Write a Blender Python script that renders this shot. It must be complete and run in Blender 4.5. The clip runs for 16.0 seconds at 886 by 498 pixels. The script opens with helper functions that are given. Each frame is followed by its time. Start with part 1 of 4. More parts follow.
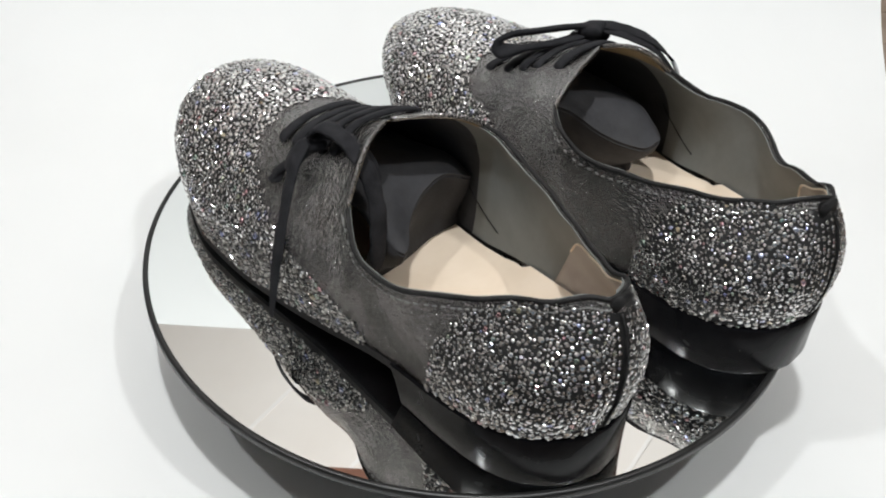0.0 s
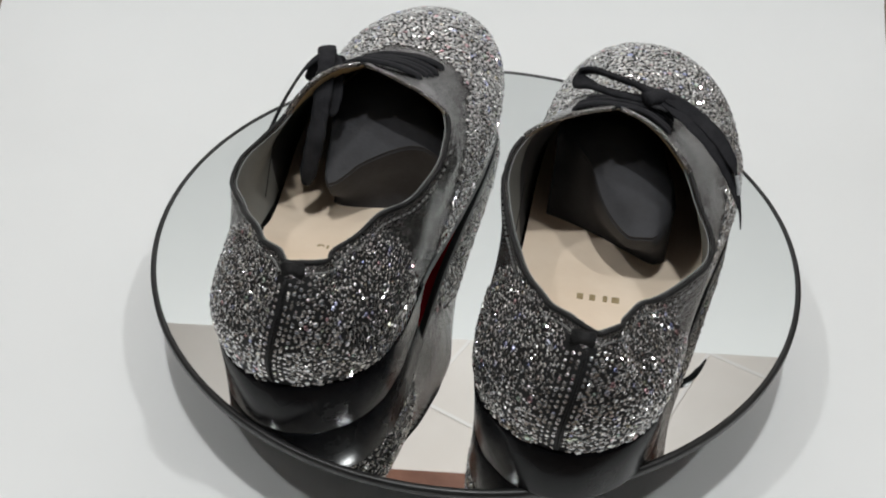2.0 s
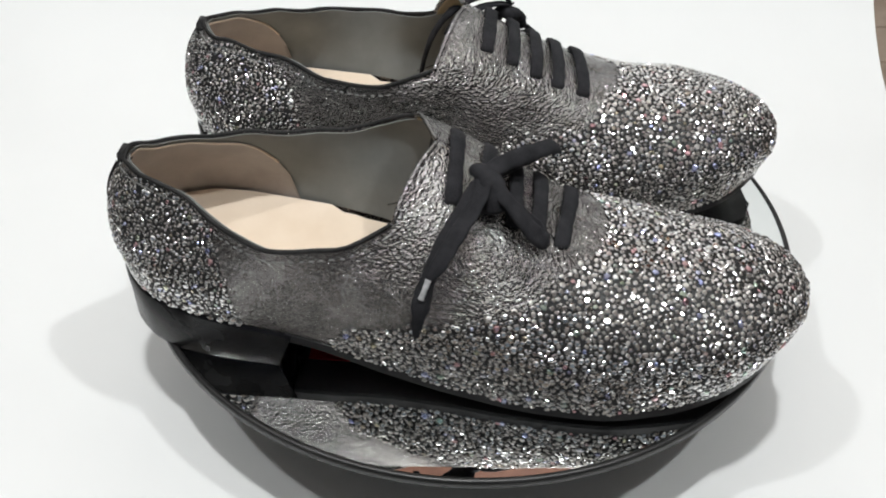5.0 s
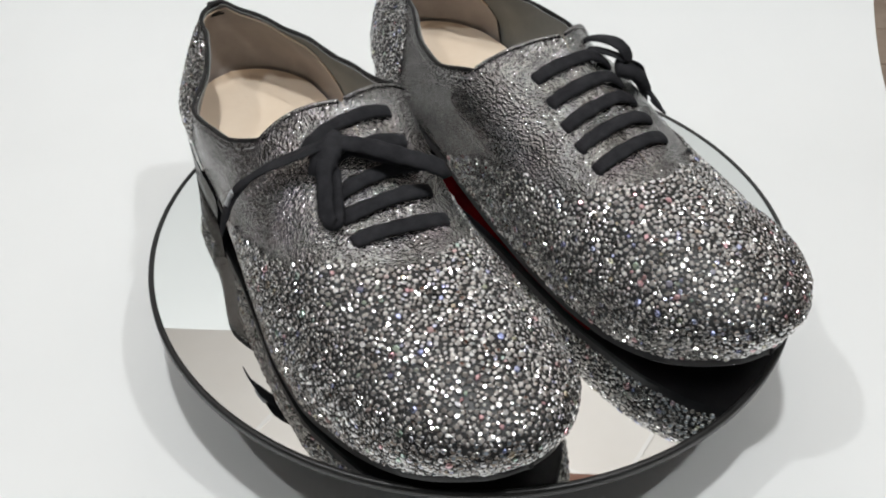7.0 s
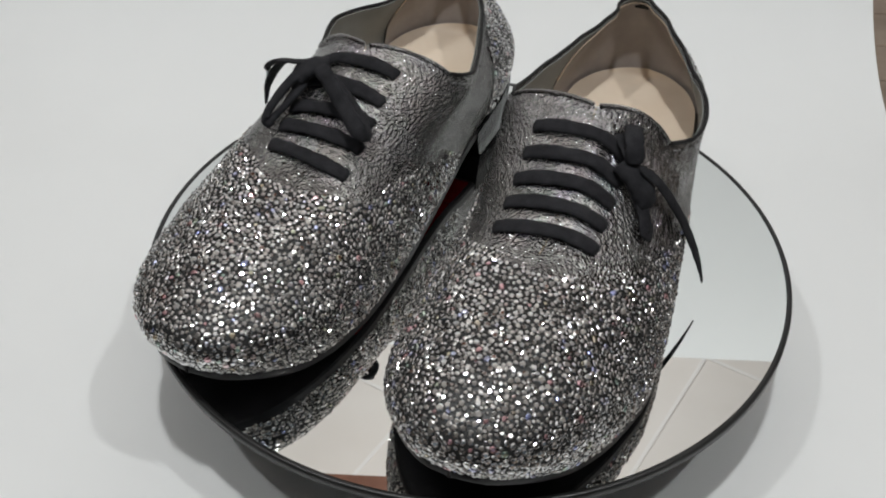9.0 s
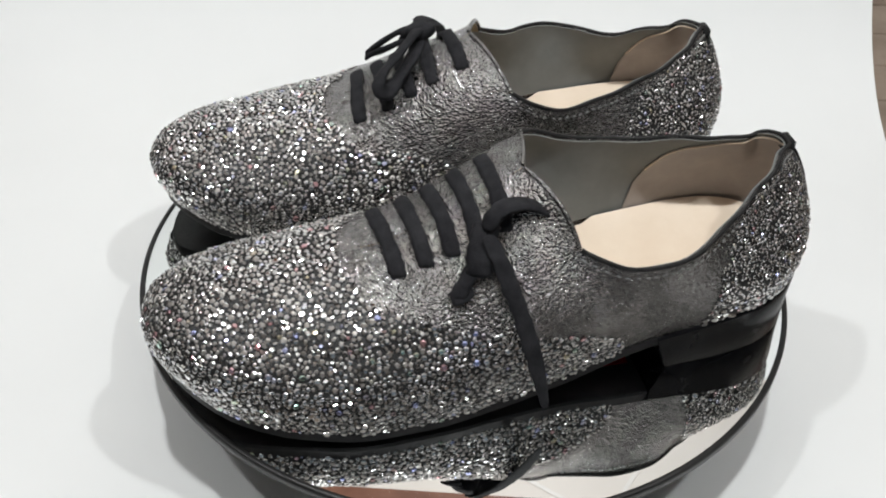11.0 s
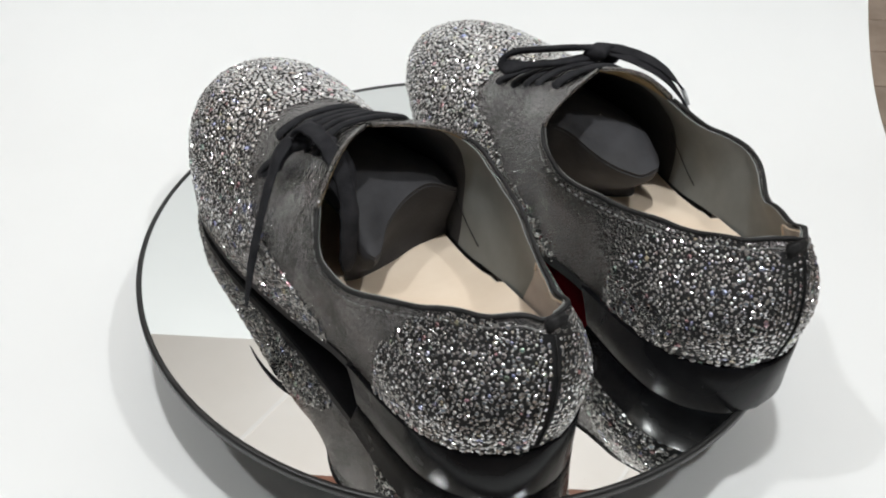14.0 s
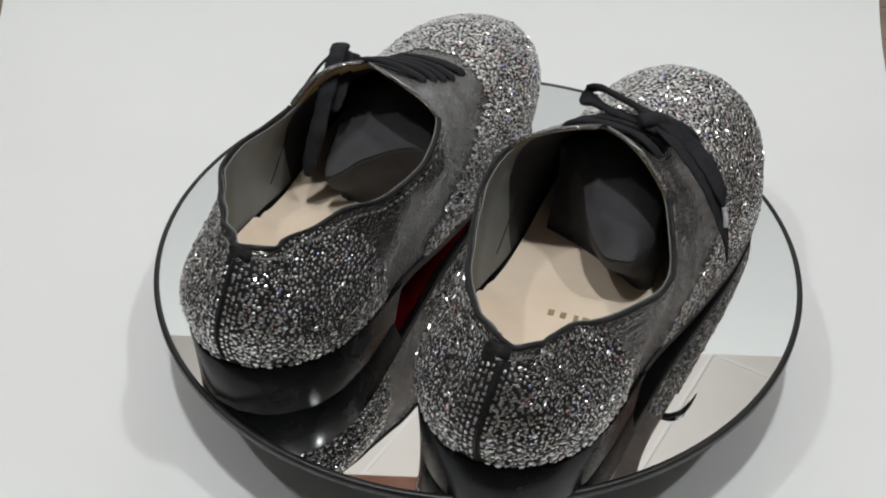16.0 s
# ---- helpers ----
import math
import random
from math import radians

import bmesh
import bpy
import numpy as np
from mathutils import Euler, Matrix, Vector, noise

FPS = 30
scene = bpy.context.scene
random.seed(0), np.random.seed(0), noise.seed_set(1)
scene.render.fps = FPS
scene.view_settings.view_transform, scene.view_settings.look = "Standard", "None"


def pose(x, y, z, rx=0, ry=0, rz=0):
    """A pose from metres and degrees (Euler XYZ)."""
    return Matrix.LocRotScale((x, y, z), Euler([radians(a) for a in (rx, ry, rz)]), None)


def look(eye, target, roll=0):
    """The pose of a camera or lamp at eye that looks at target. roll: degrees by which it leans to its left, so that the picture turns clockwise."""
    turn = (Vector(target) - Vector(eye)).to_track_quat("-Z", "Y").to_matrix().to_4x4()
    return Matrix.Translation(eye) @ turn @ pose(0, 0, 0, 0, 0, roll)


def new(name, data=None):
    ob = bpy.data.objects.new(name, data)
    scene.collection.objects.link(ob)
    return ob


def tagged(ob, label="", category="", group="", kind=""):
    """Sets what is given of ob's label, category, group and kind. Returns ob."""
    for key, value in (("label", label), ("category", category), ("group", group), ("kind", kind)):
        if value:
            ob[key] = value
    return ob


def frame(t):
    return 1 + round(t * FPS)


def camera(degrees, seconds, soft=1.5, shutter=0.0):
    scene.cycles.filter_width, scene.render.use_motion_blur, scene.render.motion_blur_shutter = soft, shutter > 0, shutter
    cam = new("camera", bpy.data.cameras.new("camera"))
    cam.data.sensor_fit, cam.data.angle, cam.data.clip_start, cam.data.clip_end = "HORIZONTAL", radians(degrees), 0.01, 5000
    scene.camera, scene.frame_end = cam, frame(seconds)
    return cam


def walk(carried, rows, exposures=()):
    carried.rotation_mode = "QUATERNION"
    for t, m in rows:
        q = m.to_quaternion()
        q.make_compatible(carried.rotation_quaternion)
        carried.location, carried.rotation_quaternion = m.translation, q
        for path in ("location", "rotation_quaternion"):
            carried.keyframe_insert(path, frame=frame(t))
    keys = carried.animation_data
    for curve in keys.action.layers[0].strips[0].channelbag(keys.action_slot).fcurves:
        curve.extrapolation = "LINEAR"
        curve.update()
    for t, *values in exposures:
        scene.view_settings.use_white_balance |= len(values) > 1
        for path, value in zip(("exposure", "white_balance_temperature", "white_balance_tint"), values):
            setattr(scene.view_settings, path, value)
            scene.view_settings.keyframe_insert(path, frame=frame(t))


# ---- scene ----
cam = camera(45.02, 16.0, soft=2.0)
# Seconds, eye in metres, tilt, lean and heading in degrees: a hand-steadied phone that sways a little.
PATH = [
    (0, -0.0009, -0.3901, 0.3220, 49.67, -1.56, 3.06),
    (0.5, -0.0009, -0.3909, 0.3223, 49.57, -1.60, 3.24),
    (1, -0.0010, -0.3919, 0.3228, 49.46, -1.51, 3.25),
    (1.5, -0.0010, -0.3925, 0.3233, 49.72, -1.41, 3.23),
    (2, -0.0012, -0.3934, 0.3239, 49.63, -1.35, 3.20),
    (2.5, -0.0012, -0.3942, 0.3243, 49.49, -1.34, 3.07),
    (3, -0.0013, -0.3952, 0.3250, 49.53, -1.30, 3.12),
    (3.5, -0.0011, -0.3956, 0.3253, 49.46, -1.28, 3.17),
    (4, -0.0010, -0.3959, 0.3254, 49.32, -1.17, 3.24),
    (4.5, -0.0006, -0.3958, 0.3255, 49.14, -1.03, 2.77),
    (7, -0.0006, -0.3933, 0.3269, 49.46, -0.33, 2.15),
    (7.5, -0.0004, -0.3939, 0.3276, 49.37, -0.40, 2.18),
    (8, -0.0002, -0.3942, 0.3281, 49.25, -0.51, 2.13),
    (8.5, -0.0001, -0.3941, 0.3281, 49.57, -0.72, 2.36),
    (11, 0.0009, -0.3929, 0.3279, 50.58, -1.83, 3.15),
    (11.5, 0.0007, -0.3919, 0.3272, 50.59, -1.85, 3.28),
    (12, 0.0004, -0.3910, 0.3266, 50.51, -2.04, 3.74),
    (12.5, -0.0000, -0.3904, 0.3258, 50.31, -2.16, 3.74),
    (13, -0.0004, -0.3907, 0.3261, 50.13, -2.09, 3.70),
    (13.5, -0.0006, -0.3910, 0.3260, 50.11, -1.95, 3.14),
    (14, -0.0007, -0.3913, 0.3257, 50.06, -1.64, 2.60),
    (14.5, -0.0010, -0.3918, 0.3255, 50.13, -1.41, 2.65),
    (15, -0.0012, -0.3925, 0.3257, 50.15, -0.98, 2.68),
    (15.5, -0.0015, -0.3938, 0.3260, 49.91, -0.49, 2.48),
    (16, -0.0014, -0.3938, 0.3258, 49.94, -0.37, 2.45),
]

EXPOSURES = [(0, 0.0), (0.8, -0.1), (1.5, -0.3), (2.5, -0.45), (3.5, -0.2), (4.0, -0.18), (4.5, 0.0), (7, -0.2), (8, -0.36), (8.7, -0.55), (11, -0.15), (12.5, 0.08), (13.5, 0.05), (14.5, -0.2), (15.3, -0.35), (16, -0.45)]
walk(cam, [(r[0], pose(*r[1:])) for r in PATH], EXPOSURES)

# The platter's turn in degrees, by seconds.
SPIN = [(0, -1.7), (0.5, -14.0), (1, -26.2), (1.5, -38.6), (2, -51.7), (2.5, -64.8), (3, -77.8), (3.5, -91.5), (4, -105.4), (4.5, -119.6), (5, -133.0), (5.5, -146.4), (6, -159.8), (6.5, -173.3), (7, -186.7), (7.5, -201.2), (8, -214.9), (8.5, -228.7), (9, -242.0), (9.5, -255.4), (10, -268.8), (10.5, -282.1), (11, -295.5), (11.5, -307.8), (12, -320.2), (12.5, -332.2), (13, -344.7), (13.5, -357.5), (14, -370.2), (14.5, -383.1), (15, -396.4), (15.5, -409.4), (16, -422.9)]


# ---- light ----
TABLE_Z = -0.052      # the white sheet, below the mirror's face
FLOOR_Z = -0.80
CEIL_Z = 1.72

world = bpy.data.worlds.new("room_air")
scene.world = world
world.use_nodes = True
world.node_tree.nodes["Background"].inputs[0].default_value = (0.9, 0.95, 1.0, 1)
world.node_tree.nodes["Background"].inputs[1].default_value = 0.05


def downlight(name, at, watts, colour, size=0.05):
    """A lamp set flush in the ceiling, shining down."""
    lamp = bpy.data.lights.new(name, "SPOT")
    lamp.shadow_soft_size, lamp.energy, lamp.color = size, watts, colour
    lamp.spot_size, lamp.spot_blend = radians(150), 0.4
    ob = new(name, lamp)
    ob.location = at
    return ob


def fill_lamp(name, at, watts, colour, size=0.04):
    lamp = bpy.data.lights.new(name, "POINT")
    lamp.shadow_soft_size, lamp.energy, lamp.color = size, watts, colour
    ob = new(name, lamp)
    ob.location = at
    return ob


downlight("lamp_west", (-0.77, -0.34, 1.70), 30.0, (0.965, 0.985, 0.99), 0.035)
downlight("lamp_east", (0.68, -0.42, 1.70), 36.0, (0.965, 0.985, 0.99), 0.035)
downlight("lamp_south", (-0.03, -0.36, 1.70), 62.0, (0.965, 0.985, 0.99), 0.035)
# two unseen fills, added behind the sheet to brighten the ceiling
fill_lamp("ceiling_fill_north", (0.2, 2.15, 1.0), 28.0, (0.98, 0.98, 0.98), 0.08)
fill_lamp("ceiling_fill_back", (-0.05, 0.68, 0.58), 58.0, (0.98, 0.98, 0.98))
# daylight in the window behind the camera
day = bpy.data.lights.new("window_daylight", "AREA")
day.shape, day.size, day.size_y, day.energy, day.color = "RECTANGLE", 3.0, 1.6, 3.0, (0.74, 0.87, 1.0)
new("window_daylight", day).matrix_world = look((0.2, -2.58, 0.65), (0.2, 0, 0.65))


# ---- materials ----
def material(name, colour, rough=0.5, metal=0.0):
    m = bpy.data.materials.new(name)
    m.use_nodes = True
    b = m.node_tree.nodes["Principled BSDF"]
    b.inputs["Base Color"].default_value = (*colour, 1)
    b.inputs["Roughness"].default_value = rough
    b.inputs["Metallic"].default_value = metal
    return m, m.node_tree, b


def node(tree, kind, **values):
    n = tree.nodes.new(kind)
    for key, value in values.items():
        n.inputs[key.replace("_", " ")].default_value = value
    return n


def ramp(tree, fac, stops, constant=False):
    r = tree.nodes.new("ShaderNodeValToRGB")
    tree.links.new(fac, r.inputs[0])
    r.color_ramp.interpolation = "CONSTANT" if constant else "LINEAR"
    e = r.color_ramp.elements
    while len(e) < len(stops):
        e.new(0.5)
    for i, (at, c) in enumerate(stops):
        e[i].position = at
        e[i].color = (*c, 1) if len(c) == 3 else c
    return r.outputs[0]


def grained(name, dark, light, rough, metal=0.0, scale=60.0, bump=0.2, depth=0.0005, fine=600.0, rough_span=0.15):
    """A surface with stains at one scale and grain with relief at another."""
    m, t, b = material(name, light, rough, metal)
    co = t.nodes.new("ShaderNodeTexCoord")
    big = node(t, "ShaderNodeTexNoise", Scale=scale, Detail=5.0, Roughness=0.6)
    small = node(t, "ShaderNodeTexNoise", Scale=fine, Detail=3.0)
    for n in (big, small):
        t.links.new(co.outputs["Object"], n.inputs["Vector"])
    t.links.new(ramp(t, big.outputs[0], [(0.3, dark), (0.7, light)]), b.inputs["Base Color"])
    r = node(t, "ShaderNodeMapRange", To_Min=max(rough - rough_span, 0.02), To_Max=min(rough + rough_span, 1.0))
    t.links.new(big.outputs[0], r.inputs[0])
    t.links.new(r.outputs[0], b.inputs["Roughness"])
    bp = node(t, "ShaderNodeBump", Strength=bump, Distance=depth)
    t.links.new(small.outputs[0], bp.inputs["Height"])
    t.links.new(bp.outputs[0], b.inputs["Normal"])
    return m


def crinkled_leather():
    """Pewter foil leather: a net of fine creases over softer folds."""
    m, t, b = material("pewter_leather", (0.2, 0.19, 0.19), 0.3, 1.0)
    co = t.nodes.new("ShaderNodeTexCoord")
    warp = node(t, "ShaderNodeTexNoise", Scale=180.0, Detail=2.0)
    t.links.new(co.outputs["Object"], warp.inputs["Vector"])
    mixv = node(t, "ShaderNodeMix")
    mixv.data_type = "VECTOR"
    mixv.inputs[0].default_value = 0.004
    t.links.new(co.outputs["Object"], mixv.inputs[4])
    t.links.new(warp.outputs["Color"], mixv.inputs[5])
    cells = node(t, "ShaderNodeTexVoronoi", Scale=900.0)
    cells.feature = "SMOOTH_F1"
    t.links.new(mixv.outputs[1], cells.inputs["Vector"])
    fold = node(t, "ShaderNodeTexNoise", Scale=700.0, Detail=6.0, Roughness=0.65)
    t.links.new(co.outputs["Object"], fold.inputs["Vector"])
    stain = node(t, "ShaderNodeTexNoise", Scale=42.0, Detail=5.0, Roughness=0.6)
    t.links.new(co.outputs["Object"], stain.inputs["Vector"])
    t.links.new(ramp(t, stain.outputs[0], [(0.3, (0.19, 0.184, 0.182)), (0.5, (0.31, 0.302, 0.30)), (0.72, (0.48, 0.47, 0.467))]), b.inputs["Base Color"])
    r = node(t, "ShaderNodeMapRange", To_Min=0.25, To_Max=0.08)
    t.links.new(stain.outputs[0], r.inputs[0])
    t.links.new(r.outputs[0], b.inputs["Roughness"])
    b1 = node(t, "ShaderNodeBump", Strength=1.0, Distance=0.0009)
    t.links.new(cells.outputs["Distance"], b1.inputs["Height"])
    b2 = node(t, "ShaderNodeBump", Strength=0.6, Distance=0.0010)
    t.links.new(fold.outputs[0], b2.inputs["Height"])
    t.links.new(b1.outputs[0], b2.inputs["Normal"])
    t.links.new(b2.outputs[0], b.inputs["Normal"])
    return m


def crystal_material():
    """Foil-backed cut stones: each its own grey, a few tinted to paint in glints of coloured fire."""
    m, t, b = material("smoky_crystal", (0.4, 0.4, 0.4), 0.12, 1.0)
    geo = t.nodes.new("ShaderNodeNewGeometry")
    info = t.nodes.new("ShaderNodeObjectInfo")
    add = t.nodes.new("ShaderNodeMath")
    add.operation = "ADD"
    t.links.new(geo.outputs["Random Per Island"], add.inputs[0])
    t.links.new(info.outputs["Random"], add.inputs[1])
    frac = t.nodes.new("ShaderNodeMath")
    frac.operation = "FRACT"
    t.links.new(add.outputs[0], frac.inputs[0])
    t.links.new(ramp(t, frac.outputs[0], [(0.0, (0.35, 0.35, 0.347)), (0.35, (0.58, 0.58, 0.575)), (0.7, (0.84, 0.84, 0.83)), (0.93, (0.95, 0.95, 0.93)),
                                           (0.958, (0.45, 0.52, 0.95)), (0.969, (0.95, 0.85, 0.60)), (0.98, (0.60, 0.88, 0.78)), (0.992, (0.92, 0.55, 0.60))]), b.inputs["Base Color"])
    b.inputs["Coat Weight"].default_value = 0.8
    b.inputs["Coat IOR"].default_value = 2.4
    b.inputs["Coat Roughness"].default_value = 0.04
    mul = node(t, "ShaderNodeMath")
    mul.operation = "MULTIPLY"
    mul.inputs[1].default_value = 7.31
    t.links.new(frac.outputs[0], mul.inputs[0])
    f2 = t.nodes.new("ShaderNodeMath")
    f2.operation = "FRACT"
    t.links.new(mul.outputs[0], f2.inputs[0])
    r = node(t, "ShaderNodeMapRange", To_Min=0.04, To_Max=0.26)
    t.links.new(f2.outputs[0], r.inputs[0])
    t.links.new(r.outputs[0], b.inputs["Roughness"])
    return m


LEATHER = crinkled_leather()
CRYSTAL = crystal_material()
BACKING = grained("black_backing", (0.008, 0.008, 0.008), (0.02, 0.02, 0.02), 0.5, 0.0, 90, 0.3)
LACE = grained("charcoal_cotton", (0.012, 0.012, 0.014), (0.03, 0.03, 0.033), 0.85, 0.0, 120, 0.6, 0.0004, 1400)
LINING = grained("grey_lining", (0.14, 0.146, 0.14), (0.22, 0.228, 0.22), 0.6, 0.0, 30, 0.15, 0.0003, 900)
NUDE = grained("nude_lining", (0.30, 0.26, 0.235), (0.45, 0.40, 0.365), 0.42, 0.0, 35, 0.15, 0.0003, 700)
INSOLE = grained("beige_insole", (0.74, 0.60, 0.46), (0.84, 0.71, 0.57), 0.5, 0.0, 26, 0.12, 0.0003, 500)
BINDING = grained("black_binding", (0.012, 0.012, 0.012), (0.035, 0.034, 0.034), 0.55, 0.0, 150, 0.5, 0.0003, 1200)
THREAD = grained("grey_thread", (0.12, 0.12, 0.12), (0.24, 0.24, 0.23), 0.6, 0.0, 300, 0.2)
HEEL = grained("black_heel_leather", (0.004, 0.004, 0.005), (0.010, 0.010, 0.011), 0.24, 0.0, 50, 0.06, 0.0003, 500)
SOLE_BLACK = grained("black_sole", (0.008, 0.008, 0.009), (0.02, 0.019, 0.02), 0.35, 0.0, 60, 0.2)
SOLE_RED = grained("red_lacquer", (0.10, 0.002, 0.006), (0.17, 0.004, 0.009), 0.12, 0.0, 40, 0.05)
AGLET = grained("clear_grey_tip", (0.35, 0.36, 0.37), (0.6, 0.61, 0.62), 0.25, 0.0, 200, 0.1)
GILT = grained("gilt_print", (0.38, 0.29, 0.15), (0.52, 0.42, 0.26), 0.4, 0.6, 200, 0.1)
for m in (HEEL, LACE, BINDING, SOLE_BLACK):
    m.node_tree.nodes["Principled BSDF"].inputs["Specular IOR Level"].default_value = 0.14
RIM = grained("black_rim", (0.010, 0.010, 0.010), (0.02, 0.02, 0.02), 0.38, 0.0, 60, 0.1)
SHEET = grained("white_sheet", (0.76, 0.77, 0.765), (0.80, 0.81, 0.805), 0.6, 0.0, 3.0, 0.05, 0.0005, 120)
PLANK = grained("pale_floorboard", (0.22, 0.17, 0.13), (0.38, 0.31, 0.25), 0.45, 0.0, 9.0, 0.2, 0.001, 80)
BOARD = grained("table_board", (0.10, 0.085, 0.07), (0.17, 0.15, 0.13), 0.5, 0.0, 8.0, 0.1)
CEILING = grained("beige_ceiling", (0.74, 0.70, 0.66), (0.82, 0.79, 0.76), 0.8, 0.0, 2.0, 0.1)
CEIL_JOINT = grained("pale_ceiling_joint", (0.80, 0.785, 0.77), (0.85, 0.835, 0.82), 0.8, 0.0, 5.0, 0.1)
WALL = grained("grey_wall", (0.10, 0.098, 0.096), (0.14, 0.138, 0.135), 0.8, 0.0, 2.5, 0.1)
BEAM = grained("brown_beam", (0.13, 0.055, 0.035), (0.22, 0.10, 0.065), 0.5, 0.0, 14.0, 0.2, 0.001, 120)
DARK = grained("dark_hole", (0.01, 0.01, 0.01), (0.02, 0.02, 0.02), 0.7, 0.0, 50, 0.1)
m, t, b = material("mirror_glass", (0.86, 0.88, 0.87), 0.012, 1.0)
MIRROR = m


# ---- mesh helpers ----
def mesh_of(name, verts, faces, smooth=True, scale=1.0):
    me = bpy.data.meshes.new(name)
    me.from_pydata([tuple(c * scale for c in p) for p in verts], [], faces)
    me.validate()
    bm = bmesh.new()
    bm.from_mesh(me)
    bmesh.ops.recalc_face_normals(bm, faces=bm.faces)
    bm.to_mesh(me)
    bm.free()
    if smooth:
        me.shade_smooth()
    return me


def part(name, me, mat, parent, label="", kind=""):
    ob = new(name, me)
    if not me.materials:
        me.materials.append(mat)
    ob.parent = parent
    return tagged(ob, label=label, kind=kind)


def box(bm, lo, hi, bevel=0.0):
    r = bmesh.ops.create_cube(bm, size=1.0)
    for v in r["verts"]:
        v.co = Vector([lo[i] + (v.co[i] + 0.5) * (hi[i] - lo[i]) for i in range(3)])
    if bevel:
        es = {e for v in r["verts"] for e in v.link_edges}
        bmesh.ops.bevel(bm, geom=list(es), offset=bevel, segments=2, affect="EDGES")


def done(name, bm, mat, smooth=False):
    me = bpy.data.meshes.new(name)
    bmesh.ops.recalc_face_normals(bm, faces=bm.faces)
    bm.to_mesh(me)
    bm.free()
    me.materials.append(mat)
    if smooth:
        me.shade_smooth()
    return me


def block(name, lo, hi, mat, bevel=0.0, label="", category="", kind="structure"):
    bm = bmesh.new()
    box(bm, lo, hi, bevel)
    return tagged(new(name, done(name, bm, mat)), label, category, "", kind)


def lathe(profile, n=128):
    verts, faces = [], []
    for i in range(n):
        a = 2 * math.pi * i / n
        verts += [(r * math.cos(a), r * math.sin(a), z) for r, z in profile]
    k = len(profile)
    for i in range(n):
        j = (i + 1) % n
        faces += [(i * k + q, j * k + q, j * k + q + 1, i * k + q + 1) for q in range(k - 1)]
    return verts, faces


# ---- the room ----
block("wall_north", (-2.5, 2.6, FLOOR_Z), (2.5, 2.75, CEIL_Z), WALL)
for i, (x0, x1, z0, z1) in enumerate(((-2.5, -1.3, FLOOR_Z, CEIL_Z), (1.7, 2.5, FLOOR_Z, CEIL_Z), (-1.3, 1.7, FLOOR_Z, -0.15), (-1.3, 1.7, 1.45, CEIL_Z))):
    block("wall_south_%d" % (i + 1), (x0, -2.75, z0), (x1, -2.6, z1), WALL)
block("wall_east", (2.5, -2.75, FLOOR_Z), (2.65, 2.75, CEIL_Z), WALL)
block("wall_west", (-2.65, -2.75, FLOOR_Z), (-2.5, 2.75, CEIL_Z), WALL)


def ceiling():
    bm = bmesh.new()
    box(bm, (-2.65, -2.75, CEIL_Z), (2.65, 2.75, CEIL_Z + 0.1))
    tagged(new("ceiling", done("ceiling", bm, CEILING)), "beige ceiling with pale joints between its panels", "ceiling", "", "structure")
    # narrow pale joints, laid aslant and crossing
    k = 0
    for turn, offs in ((-30, (-1.9, -0.95, 0.0, 0.95, 1.9)), (60, (-1.2, -0.4, 0.4, 1.2))):
        for off in offs:
            bm = bmesh.new()
            long = 2.2 if turn < 0 else 1.0
            box(bm, (-long, -0.005, -0.002), (long, 0.005, 0.0))
            k += 1
            ob = tagged(new("trim_%d" % k, done("trim", bm, CEIL_JOINT)), "pale strip over a ceiling joint", "trim", "", "structure")
            ob.matrix_world = pose(off * 0.6, 1.35 + off * 0.35, CEIL_Z - (0.001 if turn < 0 else 0.0004), 0, 0, turn)
    bm = bmesh.new()
    box(bm, (-2.45, 0.93, CEIL_Z - 0.09), (2.45, 1.13, CEIL_Z), 0.006)
    beam = tagged(new("ceiling_beam", done("ceiling_beam", bm, BEAM)), "brown wooden beam under the beige ceiling", "beam", "", "structure")
    bm = bmesh.new()
    bmesh.ops.create_cone(bm, cap_ends=True, segments=12, radius1=0.008, radius2=0.006, depth=0.006)
    hole = new("screw", done("screw", bm, DARK))
    hole.parent = beam
    hole.location = (0.06, 1.07, CEIL_Z - 0.092)


ceiling()


def floor():
    fl = block("floor", (-2.65, -2.75, FLOOR_Z - 0.1), (2.65, 2.75, FLOOR_Z - 0.012), DARK, 0, "pale wooden floorboards with dark joints", "floor")
    bm = bmesh.new()
    box(bm, (-0.597, -0.072, -0.012), (0.597, 0.072, 0.0), 0.002)
    me = done("floorboard", bm, PLANK)
    for r in range(-18, 18):
        for c in range(-2, 3):
            x = c * 1.2 + (r % 3) * 0.4 - 0.4
            x0, x1 = max(x - 0.597, -2.49), min(x + 0.597, 2.49)
            if x1 - x0 < 0.05 or abs(r * 0.147) > 2.5:
                continue
            ob = new("floorboard", me)
            ob.parent = fl
            ob.location = ((x0 + x1) / 2, r * 0.147, FLOOR_Z)
            ob.scale = ((x1 - x0) / 1.194, 1, 1)


# ---- sheet on its table ----
SHEET_X0, SHEET_X1 = -0.332, 0.268


